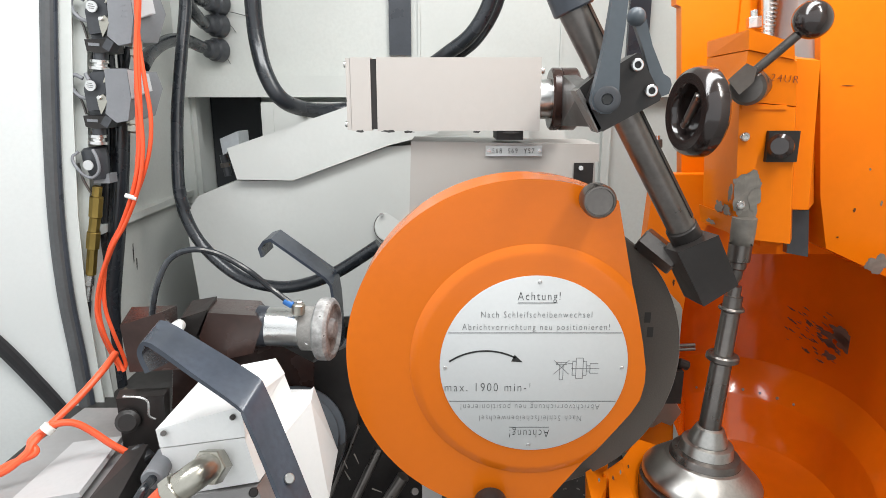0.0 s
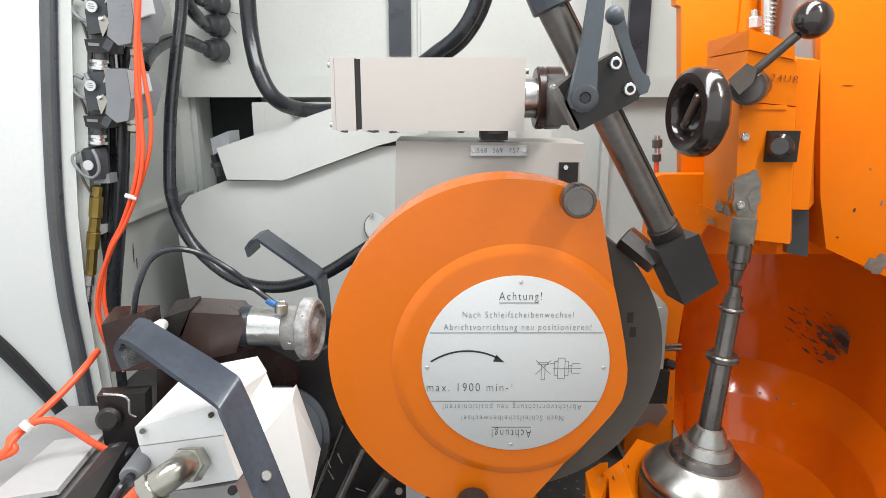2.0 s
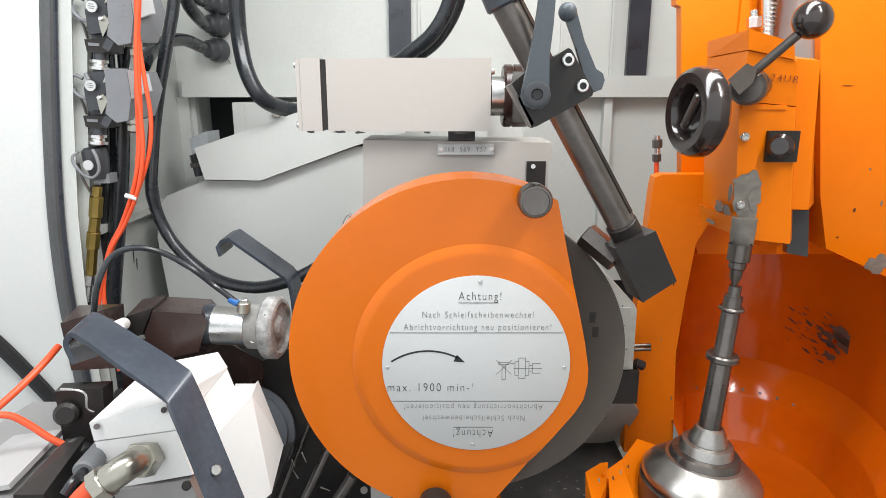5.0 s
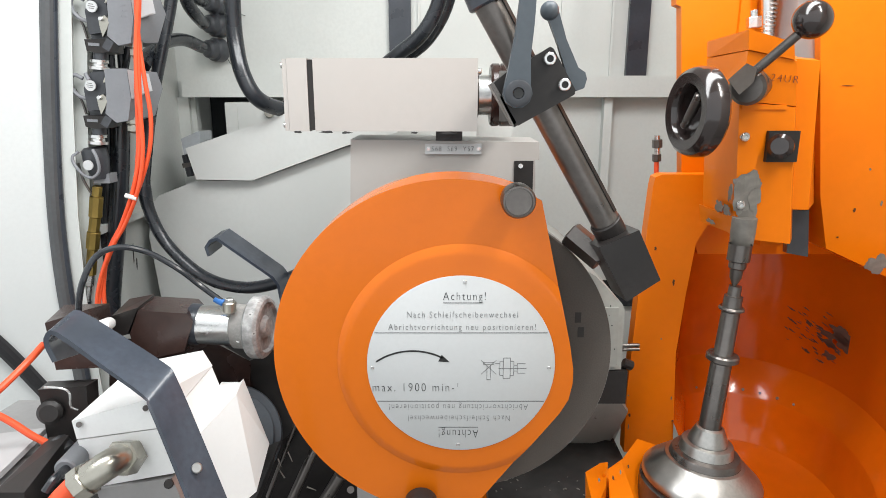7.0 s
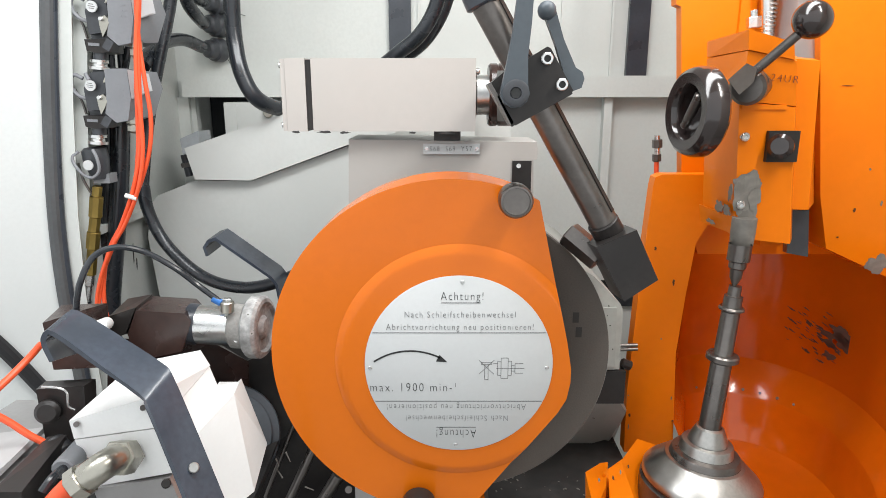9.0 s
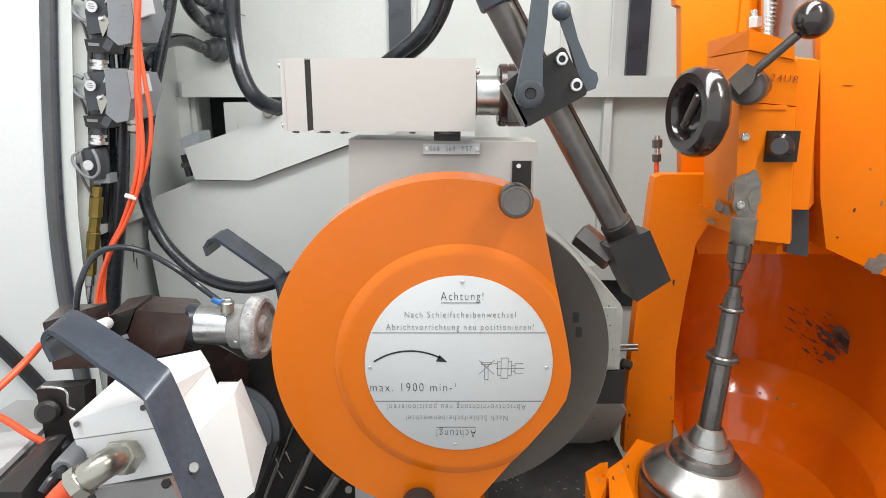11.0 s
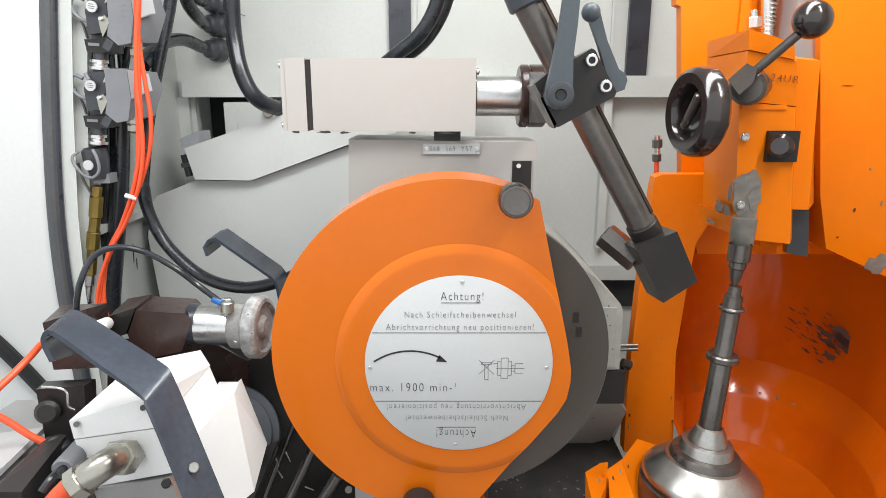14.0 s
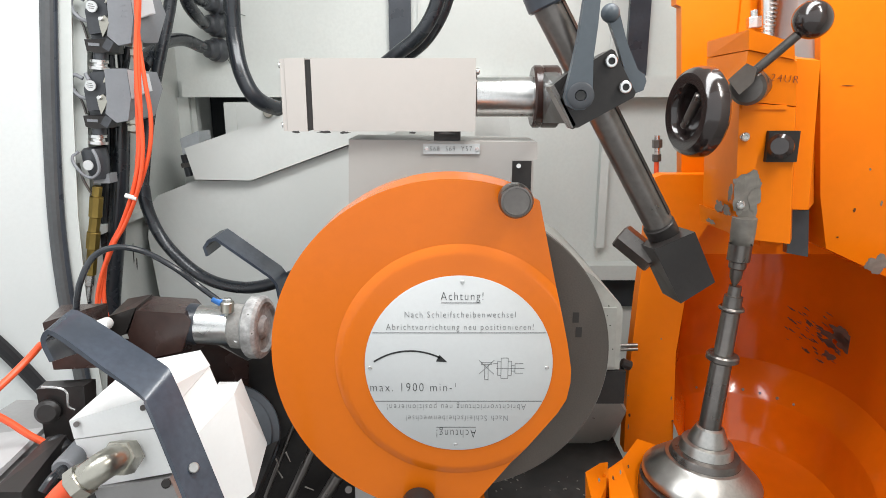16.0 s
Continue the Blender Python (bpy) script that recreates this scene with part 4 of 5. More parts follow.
def build_probe_arm():
    a = thing("swing_arm", (0.1392, 0.7300, 1.3949), "black steel swing arm with clamp lever and square head", "measuring arm")
    top, low = Vector((0.0211, 0.7081, 1.5816)), Vector((0.1948, 0.7300, 1.2907))
    part("bar", rod(top, low, 0.0168, n=32, bev=0.001), GUN, a, "dark burnished round bar")
    d = (low - top).normalized()
    front = Vector((1.0, -0.75, 0.35))
    side = (front - d * front.dot(d)).normalized()
    part("groove", strip([top + d * 0.02 + side * 0.0163, low - d * 0.022 + side * 0.0163], 0.0065, 0.003, side.cross(d), 0.0), BLACK, a, "long groove in the bar")
    part("sleeve", rod((0.0341, 0.7081, 1.5653), (0.0464, 0.7081, 1.5387), 0.0225, n=32, bev=0.002), SLATE, a)
    part("clamp_body", prism([(0.0698, 1.4744), (0.1088, 1.4940), (0.1374, 1.4475), (0.0738, 1.4129), (0.0485, 1.4570)], 0.6898, 0.7190, 0.003), BLACK, a)
    part("clamp_plate", prism([(0.0658, 1.4693), (0.1071, 1.4945), (0.1106, 1.4928), (0.1354, 1.4511), (0.1339, 1.4465), (0.0767, 1.4150), (0.0719, 1.4156), (0.0569, 1.4442)], 0.6789, 0.6891, 0.002), BLACK, a)
    # lighter metal strip puts the lit left edge of the clamp plate into colour
    part("lit_edge_strip", prism([(0.0457, 1.4568), (0.0498, 1.4591), (0.0746, 1.4184), (0.0711, 1.4143)], 0.6789, 0.7117, 0.001), GUN, a, "brighter strip for the lit left edge of the clamp plate")
    for px in [(0.1064, 1.4824), (0.1226, 1.4567)]:
        part("screw_socket", rod((px[0], 0.6760, px[1]), (px[0], 0.6760 - 0.0022, px[1]), 0.0036, n=6), INK, a)
        part("socket_screw", lathe([(0.0064, 0), (0.0064, 0.004), (0.0056, 0.005), (0.0036, 0.005), (0.0036, 0.001)], (px[0], 0.6760, px[1]), (px[0], -1, px[1]), 24), STEEL, a)
    lv = part("clamp_lever", prism([(0.0582, 1.4466), (0.0597, 1.4555), (0.0644, 1.4786), (0.0693, 1.5057), (0.0747, 1.5530), (0.0897, 1.5530), (0.0881, 1.5164), (0.0852, 1.4841), (0.0861, 1.4566), (0.0882, 1.4477), (0.0855, 1.4398), (0.0788, 1.4342), (0.0695, 1.4336), (0.0619, 1.4381)], 0.6606, 0.6731, 0.004), LEVER, a, "grey clamping lever")
    part("pivot_cap", rod((0.0738, 0.6599, 1.4482), (0.0735, 0.6570, 1.4483), 0.0055, n=6), INK, lv)
    part("pivot", lathe([(0.0125, 0), (0.0135, 0.005), (0.0115, 0.006), (0.006, 0.006), (0.005, 0.003), (0, 0.003)], (0.0740, 0.6614, 1.4482), (0.0408, 0.3650, 1.4490), 28), PLUG, lv)
    lw = part("second_lever", prism([(0.1027, 1.5303), (0.1048, 1.5369), (0.1106, 1.5385), (0.1154, 1.5336), (0.1256, 1.5025), (0.1394, 1.4742), (0.1468, 1.4696), (0.1490, 1.4627), (0.1465, 1.4534), (0.1370, 1.4499), (0.1283, 1.4569), (0.1258, 1.4719), (0.1170, 1.4969)], 0.6898, 0.6993, 0.005), LEVER, a, "grey clamping lever")
    part("lever_knob", lathe([(0.0098 * math.sin(math.pi * i / 12), -0.0098 * math.cos(math.pi * i / 12)) for i in range(13)], (0.1071, 0.6920, 1.5307), (0.1069, 0.6920, 1.5356), 20), LEVER, lw)
    part("head", solid([(0.1729, 0.6935, 1.2791), (0.2173, 0.6935, 1.2993), (0.2462, 0.6935, 1.2405), (0.2092, 0.6935, 1.2146)], [(0.1739, 0.7519, 1.2718), (0.2180, 0.7519, 1.2936), (0.2501, 0.7519, 1.2330), (0.2083, 0.7519, 1.2081)], 0.002), BLACK, a, "square black tool head")
    part("neck", rod((0.1865, 0.7263, 1.3023), (0.1964, 0.7300, 1.2866), 0.0185, n=28, bev=0.001), BLACK, a)
    part("stub", rod((0.1545, 0.7665, 1.2800), (0.1913, 0.7446, 1.2509), 0.0165, n=6, bev=0.002), GUN, a, "worn grey hexagonal stub")
    yc = 0.9271 + 0.0525
    zc = (1.3937 + 1.4953) / 2
    part("piston_rod", rod((-0.0676, yc, zc), (0.0800, yc, zc), 0.0295, n=40), STEEL, a, "bright chromed piston rod")
    part("flange", lathe([(0, 0), (0.043, 0), (0.046, 0.003), (0.046, 0.012), (0.0445, 0.013), (0.0445, 0.015), (0.046, 0.016), (0.046, 0.037), (0.043, 0.040), (0, 0.040)], (0.0675, yc, zc), (1, yc, zc), 44), BROWN, a, "dark brown round flange")
    part("link", solid([(0.0581, 0.7154, 1.4571), (0.0759, 0.7154, 1.4177), (0.0882, 0.7154, 1.4238), (0.0716, 0.7154, 1.4631)], [(0.0765, 0.9271, 1.4785), (0.0780, 0.9271, 1.4081), (0.0983, 0.9271, 1.4081), (0.0965, 0.9271, 1.4785)], 0.003), BLACK, a)
    return a


# ---- work side: orange column with tailstock ----
def build_column():
    c = thing("tailstock_column", (0.6222, 1.0585, 1.0206), "bright orange enamelled machine column with a guideway", "machine column")
    part("back_plate", prism([(0.3361, 1.7831), (0.3543, 1.5781), (0.3624, 1.5748), (0.3874, 1.3002), (0.4251, 1.1864), (0.9577, 1.1864), (0.8267, 1.7831)], 1.0220, 1.0439, 0.004), COLUMN, c)
    part("side_panel", prism([(0.4970, 1.7545), (0.5631, 1.2961), (0.5830, 1.2179), (0.6817, 1.1731), (0.8895, 1.1457), (0.7559, 1.7545)], 0.9344, 1.0293, 0.006), COLUMN, c)
    part("left_housing", prism([(0.3317, 1.3045), (0.3342, 1.3188), (0.3444, 1.3232), (0.4581, 1.3232), (0.4314, 1.2546), (0.4084, 1.2128), (0.4000, 1.1267), (0.3926, 1.0218), (0.4033, 0.8350), (0.3178, 0.8350), (0.3154, 0.9542), (0.3218, 1.1267)], 0.9928, 1.0184, 0.006), COLUMN, c)
    part("rail", box((0.5001, 0.9490, 1.4263), (0.5559, 1.0366, 2.2), 0.002), ALU, c, "steel guide rail")
    part("spindle_screw", rod((0.4895, 0.9928, 1.4846), (0.4590, 0.9928, 1.7308), 0.0085, n=20), STEEL, c, "threaded spindle")
    for i in range(22):
        z = 1.5212 + i * 0.006
        part("thread_turn", lathe([(0.0085, -0.0018), (0.0108, 0), (0.0085, 0.0018)], (0.4835, 0.9928, z), (0.4835 + 0.1, 0.9928, z + 1), 16), STEEL, c)
    part("slot", box((0.4507, 1.0162, 1.4939), (0.4746, 1.0209, 2.2), 0.001), COLUMN, c)
    part("hex_bolt", rod((0.4420, 0.9490, 1.5372), (0.4402, 0.9490, 1.5524), 0.0105, n=6, bev=0.001), STEEL, c)
    part("bolt_tip", rod((0.4402, 0.9490, 1.5516), (0.4391, 0.9490, 1.5614), 0.005, n=12, bev=0.001), STEEL, c)
    ex, ez = (1, 0, 0), (0, 0, 1)
    part("bare_patch", blotch((0.6643, 0.9340, 1.1931), ex, ez, 0.017, 0.014, 3), BARE, c, "chipped paint down to grey primer")
    for k, (p, rx, rz) in enumerate(zip([(0.6164, 0.9340, 1.2773), (0.6302, 0.9340, 1.3383), (0.5784, 0.9340, 1.4577), (0.6553, 0.9340, 1.2876), (0.5973, 0.9340, 1.2356)], (0.002, 0.0014, 0.008, 0.0015, 0.0018), (0.003, 0.002, 0.0006, 0.004, 0.0012))):
        part("paint_nick", blotch(p, ex, ez, rx, rz, 60 + k), SOOT if k % 2 == 0 else BARE, c)
    for k, p in enumerate([(0.3180, 0.9924, 0.9438), (0.3226, 0.9924, 0.9064), (0.3222, 0.9924, 0.8847), (0.3978, 0.9924, 0.8956), (0.3921, 0.9924, 0.9385), (0.3777, 0.9924, 1.1463), (0.3656, 0.9924, 1.0474), (0.3434, 0.9924, 1.2035)]):
        part("paint_nick", blotch(p, ex, ez, 0.0010 + 0.0008 * (k % 2), 0.0014 + 0.0018 * (k % 3), 80 + k), SOOT if k % 2 else BARE, c)
    return c


def build_tub():
    t = thing("splash_tub", (0.5935, 0.9490, 0.7974), "oily orange splash tub round the workpiece", "splash tub")
    z0, z1, z2, z3, z4 = 1.2114, 0.9121, 0.8667, 0.8310, 0.8225
    plan = curve([(p[0], p[1], 0) for p in [(0.3922, 1.0074, 1.0413), (0.4557, 1.1534, 0.9821), (0.5056, 1.2264, 0.9525), (0.6039, 1.2264, 0.9525), (0.6866, 1.1680, 0.9761), (0.7282, 1.0658, 1.0176), (0.7162, 0.9198, 1.0768), (0.6508, 0.7446, 1.1479)]], 6)
    mid = Vector((0.4929, 0.7300, 0))

    def sheet(profile):
        rows = []
        for inset, z in profile:
            rows.append([p + (mid - p).normalized() * inset + Vector((0, 0, z)) for p in plan])
        return loft(rows)
    part("upper_shell", sheet([(0, z0), (0, z1)]), TUB, t)
    part("ledge", sheet([(-0.001, z1 + 0.004), (0.002, z1 - 0.0005), (0.006, z1 - 0.004), (0.048, z1 - 0.050), (0.053, z1 - 0.057)]), TUB, t, "bright sloping ledge with drilled holes")
    part("bowl", sheet([(0.0525, z1 - 0.056), (0.056, z1 - 0.066), (0.064, 0.800), (0.085, 0.770), (0.14, 0.752), (0.46, 0.745)]), TUB, t)
    rnd = random.Random(31)
    for k in range(60):
        u, v = rnd.gauss(0, 1), rnd.gauss(0, 1)
        big = k < 9
        across, z = 0.012 * u + (0.004 if big else -0.012), 1.008 - 0.55 * 0.012 * u + (0.015 if big else 0.026) * v
        ang = rnd.uniform(-0.75, -0.35)
        r, d = Vector((0.75, -0.66, 0)), Vector((0, 0, 1))
        at = Vector((0.7060, 1.0830, 0)) + r * across * (2.6 if big else 2.0) + Vector((-0.66, -0.75, 0)) * 0.002 + d * z
        run, rise = r * math.cos(ang) + d * math.sin(ang), d * math.cos(ang) - r * math.sin(ang)
        size = rnd.uniform(0.009, 0.017) if big else rnd.uniform(0.002, 0.008)
        part("oil_stain", blotch(at, run, rise, size, size * (rnd.uniform(0.3, 0.7) if big else rnd.uniform(0.12, 0.3)), 100 + k, rough=0.35), SOOT, t, "dark oily scrape")
    for k in range(7):
        p = plan[13 + 2 * k]
        q = p + (mid - p).normalized() * 0.047 + Vector((0, 0, z1 - 0.049))
        part("drilled_hole", rod(q, q + (mid - p).normalized() * 0.002 + Vector((0, 0, 0.002)), 0.0022 + 0.0006 * (k % 2), n=10), SOOT if k % 3 else BARE, t)
    return t


def build_tailstock():
    t = thing("tailstock", (0.4402, 0.8760, 1.2324), "orange tailstock carriage with chipped paint and a clamp lever", "tailstock")
    part("body", solid([(0.3851, 0.9250, 1.2773), (0.3893, 0.8250, 1.2599), (0.4653, 0.8250, 1.2513), (0.5282, 0.9250, 1.2550)], [(0.3748, 0.9250, 1.4374), (0.3768, 0.8250, 1.4374), (0.4488, 0.8250, 1.4303), (0.5075, 0.9250, 1.4436)], 0.003), COLUMN, t)
    part("shoulder", solid([(0.3747, 0.9250, 1.4382), (0.3770, 0.8240, 1.4381), (0.4488, 0.8240, 1.4318), (0.5075, 0.9250, 1.4436)], [(0.3699, 0.9250, 1.4944), (0.3757, 0.8150, 1.4985), (0.4372, 0.8150, 1.4865), (0.4954, 0.9250, 1.4975)], 0.004), COLUMN, t)
    part("top_block", solid([(0.3697, 0.9250, 1.4960), (0.3749, 0.8120, 1.4996), (0.4333, 0.8120, 1.4877), (0.4871, 0.9250, 1.5005)], [(0.3684, 0.9250, 1.5171), (0.3710, 0.8080, 1.5229), (0.4277, 0.8080, 1.5079), (0.4768, 0.9250, 1.5186)], 0.003), COLUMN, t)
    part("rear_slide", box((0.4895, 0.9490, 1.2179), (0.5556, 1.0213, 1.4909), 0.003), COLUMN, t)
    part("nose", lathe([(0, 0), (0.0125, 0), (0.0145, 0.003), (0.0155, 0.02), (0.0155, 0.04), (0, 0.04)], (0.3963, 0.8176, 1.2485), (0.3972, 0.8176, 1.2928), 32), BARE, t, "round nose of bare grey metal")
    part("side_plate", solid([(0.3803, 0.9220, 1.2880), (0.3895, 0.8320, 1.2870), (0.3953, 0.8320, 1.2622), (0.3853, 0.9220, 1.2625)], [(0.3778, 0.9220, 1.2880), (0.3855, 0.8300, 1.2874), (0.3913, 0.8300, 1.2626), (0.3828, 0.9220, 1.2625)], 0.001), COLUMN, t, "chipped side plate")
    part("guide_shoe", solid([(0.4656, 0.8380, 1.2959), (0.4914, 0.8380, 1.2959), (0.5516, 0.9300, 1.2883), (0.5054, 0.9300, 1.2883)], [(0.4463, 0.8380, 1.4903), (0.4797, 0.8380, 1.4875), (0.5224, 0.9300, 1.4947), (0.4885, 0.9300, 1.4977)], 0.005), COLUMN, t)
    # block coloured dark grey for the shade under the guide shoe
    part("shadow_block", solid([(0.4764, 0.8500, 1.2324), (0.5070, 0.8500, 1.2267), (0.5439, 0.9200, 1.2127), (0.5094, 0.9200, 1.2171)], [(0.4723, 0.8500, 1.2929), (0.4993, 0.8500, 1.2929), (0.5346, 0.9200, 1.2799), (0.5054, 0.9200, 1.2799)], 0.002), PLUG, t)
    hub = Vector((0.3140, 0.7884, 1.4252))
    out = Vector((-0.985, -0.17, 0.02)).normalized()
    w = part("handwheel", lathe([(0.030, 0.0), (0.031, 0.016), (0.034, 0.020), (0.046, 0.021), (0.051, 0.017), (0.0545, 0.008), (0.0545, -0.003), (0.050, -0.008), (0.03, -0.010), (0.03, 0.0)], hub, hub + out, 64), BAKELITE, t, "glossy black handwheel with a folded crank grip")
    part("dish", lathe([(0, -0.004), (0.031, -0.004), (0.031, -0.012), (0, -0.012)], hub, hub + out, 40), BAKELITE, w)
    up = Vector((0.0, 0.0, 1.0))
    across = (up - out * up.dot(out)).normalized()
    side = across.cross(out)
    tilt = (across * 0.8 + side * 0.6).normalized()
    part("crank_grip", rod(hub + out * 0.012 - tilt * 0.024, hub + out * 0.012 + tilt * 0.027, 0.0052, 0.0068, n=14, bev=0.002), GUN, w)
    part("hub", rod(hub - out * 0.012, hub - out * 0.026, 0.012, n=24, bev=0.001), GUN, w)
    lv = part("clamp_lever", rod((0.3645, 0.7884, 1.4644), (0.4059, 0.7446, 1.5196), 0.0055, n=16), GUN, t, "steel lever with a black ball knob")
    part("ball_knob", lathe([(0.0212 * math.sin(math.pi * i / 16), -0.0212 * math.cos(math.pi * i / 16)) for i in range(17)], (0.4111, 0.7446, 1.5274), (0.4145, 0.7300, 1.5403), 32), BAKELITE, lv, "glossy black ball knob")
    part("lever_boss", solid([(0.3366, 0.7738, 1.4629), (0.3570, 0.7738, 1.4821), (0.3697, 0.7738, 1.4757), (0.3676, 0.7738, 1.4603), (0.3518, 0.7738, 1.4460)], [(0.3461, 0.7957, 1.4632), (0.3671, 0.7957, 1.4830), (0.3802, 0.7957, 1.4764), (0.3780, 0.7957, 1.4606), (0.3618, 0.7957, 1.4459)], 0.003), GUN, lv)
    part("barrel", rod((0.3844, 0.8030, 1.4593), (0.4020, 0.8286, 1.4568), 0.0145, n=24, bev=0.002), GUN, lv)
    part("round_boss", rod((0.3893, 0.8230, 1.4568), (0.3702, 0.7950, 1.4539), 0.0215, n=36, bev=0.004), GUN, t, "oily dark boss")
    part("oil_hole", rod((0.4074, 0.8260, 1.4610), (0.4049, 0.8210, 1.4609), 0.0055, n=16), SOOT, t)
    part("weld_seam", box((0.3790, 0.8225, 1.4332), (0.4365, 0.8255, 1.4275), 0.0006), COLUMN, t)
    cap = part("square_cap", box((0.4158, 0.8180, 1.4010), (0.4557, 0.8260, 1.3615), 0.003), BLACK, t, "oily dark cap")
    part("cap_screw", rod((0.4342, 0.8180, 1.3818), (0.4218, 0.8000, 1.3833), 0.0155, n=28, bev=0.005), BAKELITE, cap)
    for px in ((0.3868, 1.3934), (0.3910, 1.3051)):
        part("socket_screw", lathe([(0.0058, 0), (0.0058, 0.006), (0.0048, 0.007), (0.003, 0.007), (0.003, 0.003), (0, 0.003)], (px[0], 0.8249, px[1]), (px[0], -1, px[1]), 20), STEEL, t)
    ex, ez = (1, 0, 0), (0, 0, 1)
    for k, (p, rx, rz) in enumerate((((0.3971, 0.8235, 1.3308), 0.018, 0.017), ((0.4041, 0.8235, 1.3338), 0.012, 0.014), ((0.3908, 0.8235, 1.3144), 0.010, 0.022), ((0.4016, 0.8235, 1.2978), 0.012, 0.022), ((0.3994, 0.8235, 1.2780), 0.013, 0.020), ((0.4088, 0.8235, 1.3129), 0.008, 0.016))):
        part("bare_patch", blotch((p[0], p[1] - 0.0003 * k, p[2]), ex, ez, rx, rz, 20 + k, rough=0.18), BARE, t, "chipped paint down to grey primer")
    for k, (p, rx, rz) in enumerate((((0.3831, 0.8600, 1.2958), 0.012, 0.008), ((0.3844, 0.8380, 1.2951), 0.010, 0.007), ((0.3824, 0.8280, 1.3211), 0.006, 0.010), ((0.3830, 0.8800, 1.2711), 0.014, 0.003))):
        part("bare_patch", blotch((p[0] - 0.0025 - 0.0003 * k, p[1], p[2]), (0, -1, 0), ez, rx, rz, 40 + k, rough=0.3), BARE, t, "chipped paint down to grey primer")
    at = (0.4261, 0.8165, 1.4649)
    part("pen_mark", lettering("24UR", 0.0135, at, turn=-5), RED_INK, t, "faded dark pen writing")
    part("pen_mark", obox((0.3994, 0.8165, 1.4704), (0.008, 0.0006, 0.0015), (0, 8, 0), 0.0), RED_INK, t, "faded dark pen stroke")
    part("quill", lathe([(0.0145, 0), (0.0145, 0.022), (0.011, 0.024), (0.011, 0.032), (0.0085, 0.034), (0.0075, 0.046), (0.002, 0.058), (0, 0.058)], (0.3887, 0.8030, 1.2566), (0.3863, 0.8030, 1.1925), 32), GUN, t, "steel quill with a centre point")
    return t


def build_workpiece():
    a, b = Vector((0.3884, 0.8030, 1.2003)), Vector((0.3737, 0.8030, 0.9749))
    L = (b - a).length
    w = thing("test_arbor", b, "burnished steel arbor clamped upright between centres", "arbor")
    part("shaft", lathe([(0, 0), (0.008, 0.001), (0.0085, 0.014), (0.0118, 0.015), (0.0124, L * 0.45), (0.0138, L * 0.46), (0.0148, L), (0, L)], a, b, 36), GUN, w)
    for s, r, h in ((0.15, 0.0165, 0.004), (0.46, 0.0215, 0.006)):
        p = a + (b - a) * s
        part("collar", lathe([(0.01, -h), (r - 0.002, -h), (r, -h + 0.002), (r, h - 0.004), (r - 0.006, h), (0.01, h)], p, b, 36), GUN, w)
    d = thing("chuck", (0.3708, 0.8030, 0.9070), "bright steel stepped chuck on the work table", "chuck")
    e = Vector((0.3759, 0.8030, 0.9926))
    part("body", lathe([(0.0148, -0.001), (0.019, 0.001), (0.0262, 0.017), (0.027, 0.022)], e, b + (b - a), 72), BRUSHED, d, "bright steel cone")
    part("step_ring", lathe([(0.027, 0.0225), (0.034, 0.0235), (0.0355, 0.026), (0.0365, 0.036), (0.037, 0.037)], e, b + (b - a), 72), BRUSHED, d)
    part("step_ring", lathe([(0.037, 0.0374), (0.0455, 0.039), (0.047, 0.041), (0.048, 0.047), (0.0485, 0.048)], e, b + (b - a), 72), GUN, d)
    part("flange", lathe([(0.0485, 0.0484), (0.0535, 0.0492), (0.0560, 0.0520), (0.0580, 0.0530), (0.0790, 0.0720), (0.0815, 0.0760), (0.0815, 0.0820)], e, b + (b - a), 96), BRUSHED, d, "broad bright flange")
    part("band", lathe([(0.0815, 0.0824), (0.0790, 0.0840), (0.0790, 0.0870), (0.0835, 0.0890), (0.0835, 0.1330), (0, 0.1330)], e, b + (b - a), 96), GUN, d)
    return w


def build_table():
    p = thing("work_table_pan", (0.3127, 0.8395, 0.8630), "orange enamelled pan round the work table", "drip pan")
    part("rim", solid([(0.2218, 0.7738, 0.9392), (0.2679, 0.8395, 0.9186), (0.2998, 0.8760, 0.9298), (0.3646, 0.8760, 0.9073), (0.2999, 0.7665, 0.8322)], [(0.2287, 0.7738, 0.8263), (0.2778, 0.8395, 0.7734), (0.3154, 0.8760, 0.7439), (0.3812, 0.8760, 0.7226), (0.3109, 0.7665, 0.6973)], 0.004), COLUMN, p)
    part("lip", solid([(0.1912, 0.7519, 0.9536), (0.2244, 0.8030, 0.9345), (0.2356, 0.8030, 0.9363), (0.2199, 0.7519, 0.9312), (0.1968, 0.7154, 0.9204)], [(0.1972, 0.7519, 0.8440), (0.2323, 0.8030, 0.8028), (0.2440, 0.8030, 0.8028), (0.2254, 0.7519, 0.8440), (0.2005, 0.7154, 0.8559)], 0.003), COLUMN, p, "folded orange lip")
    part("trough", solid([(0.2320, 0.7884, 0.9349), (0.2596, 0.8176, 0.9269), (0.2593, 0.7300, 0.9096), (0.2218, 0.7300, 0.9096)], [(0.2396, 0.7884, 0.8145), (0.2689, 0.8176, 0.7910), (0.2642, 0.7300, 0.8438), (0.2260, 0.7300, 0.8438)], 0.002), COLUMN, p)
    for k, q in enumerate([(0.2429, 0.7665, 0.9440), (0.2603, 0.7884, 0.9385), (0.2081, 0.7446, 0.9465), (0.2312, 0.7592, 0.9401)]):
        part("paint_nick", blotch(q, (1, 0.2, 0), (0, 0.6, 0.8), 0.0011, 0.0028, 140 + k), SOOT if k % 2 else BARE, p)
    return p


# ---- plugs and cables on the left wall ----
YP = 1.1972


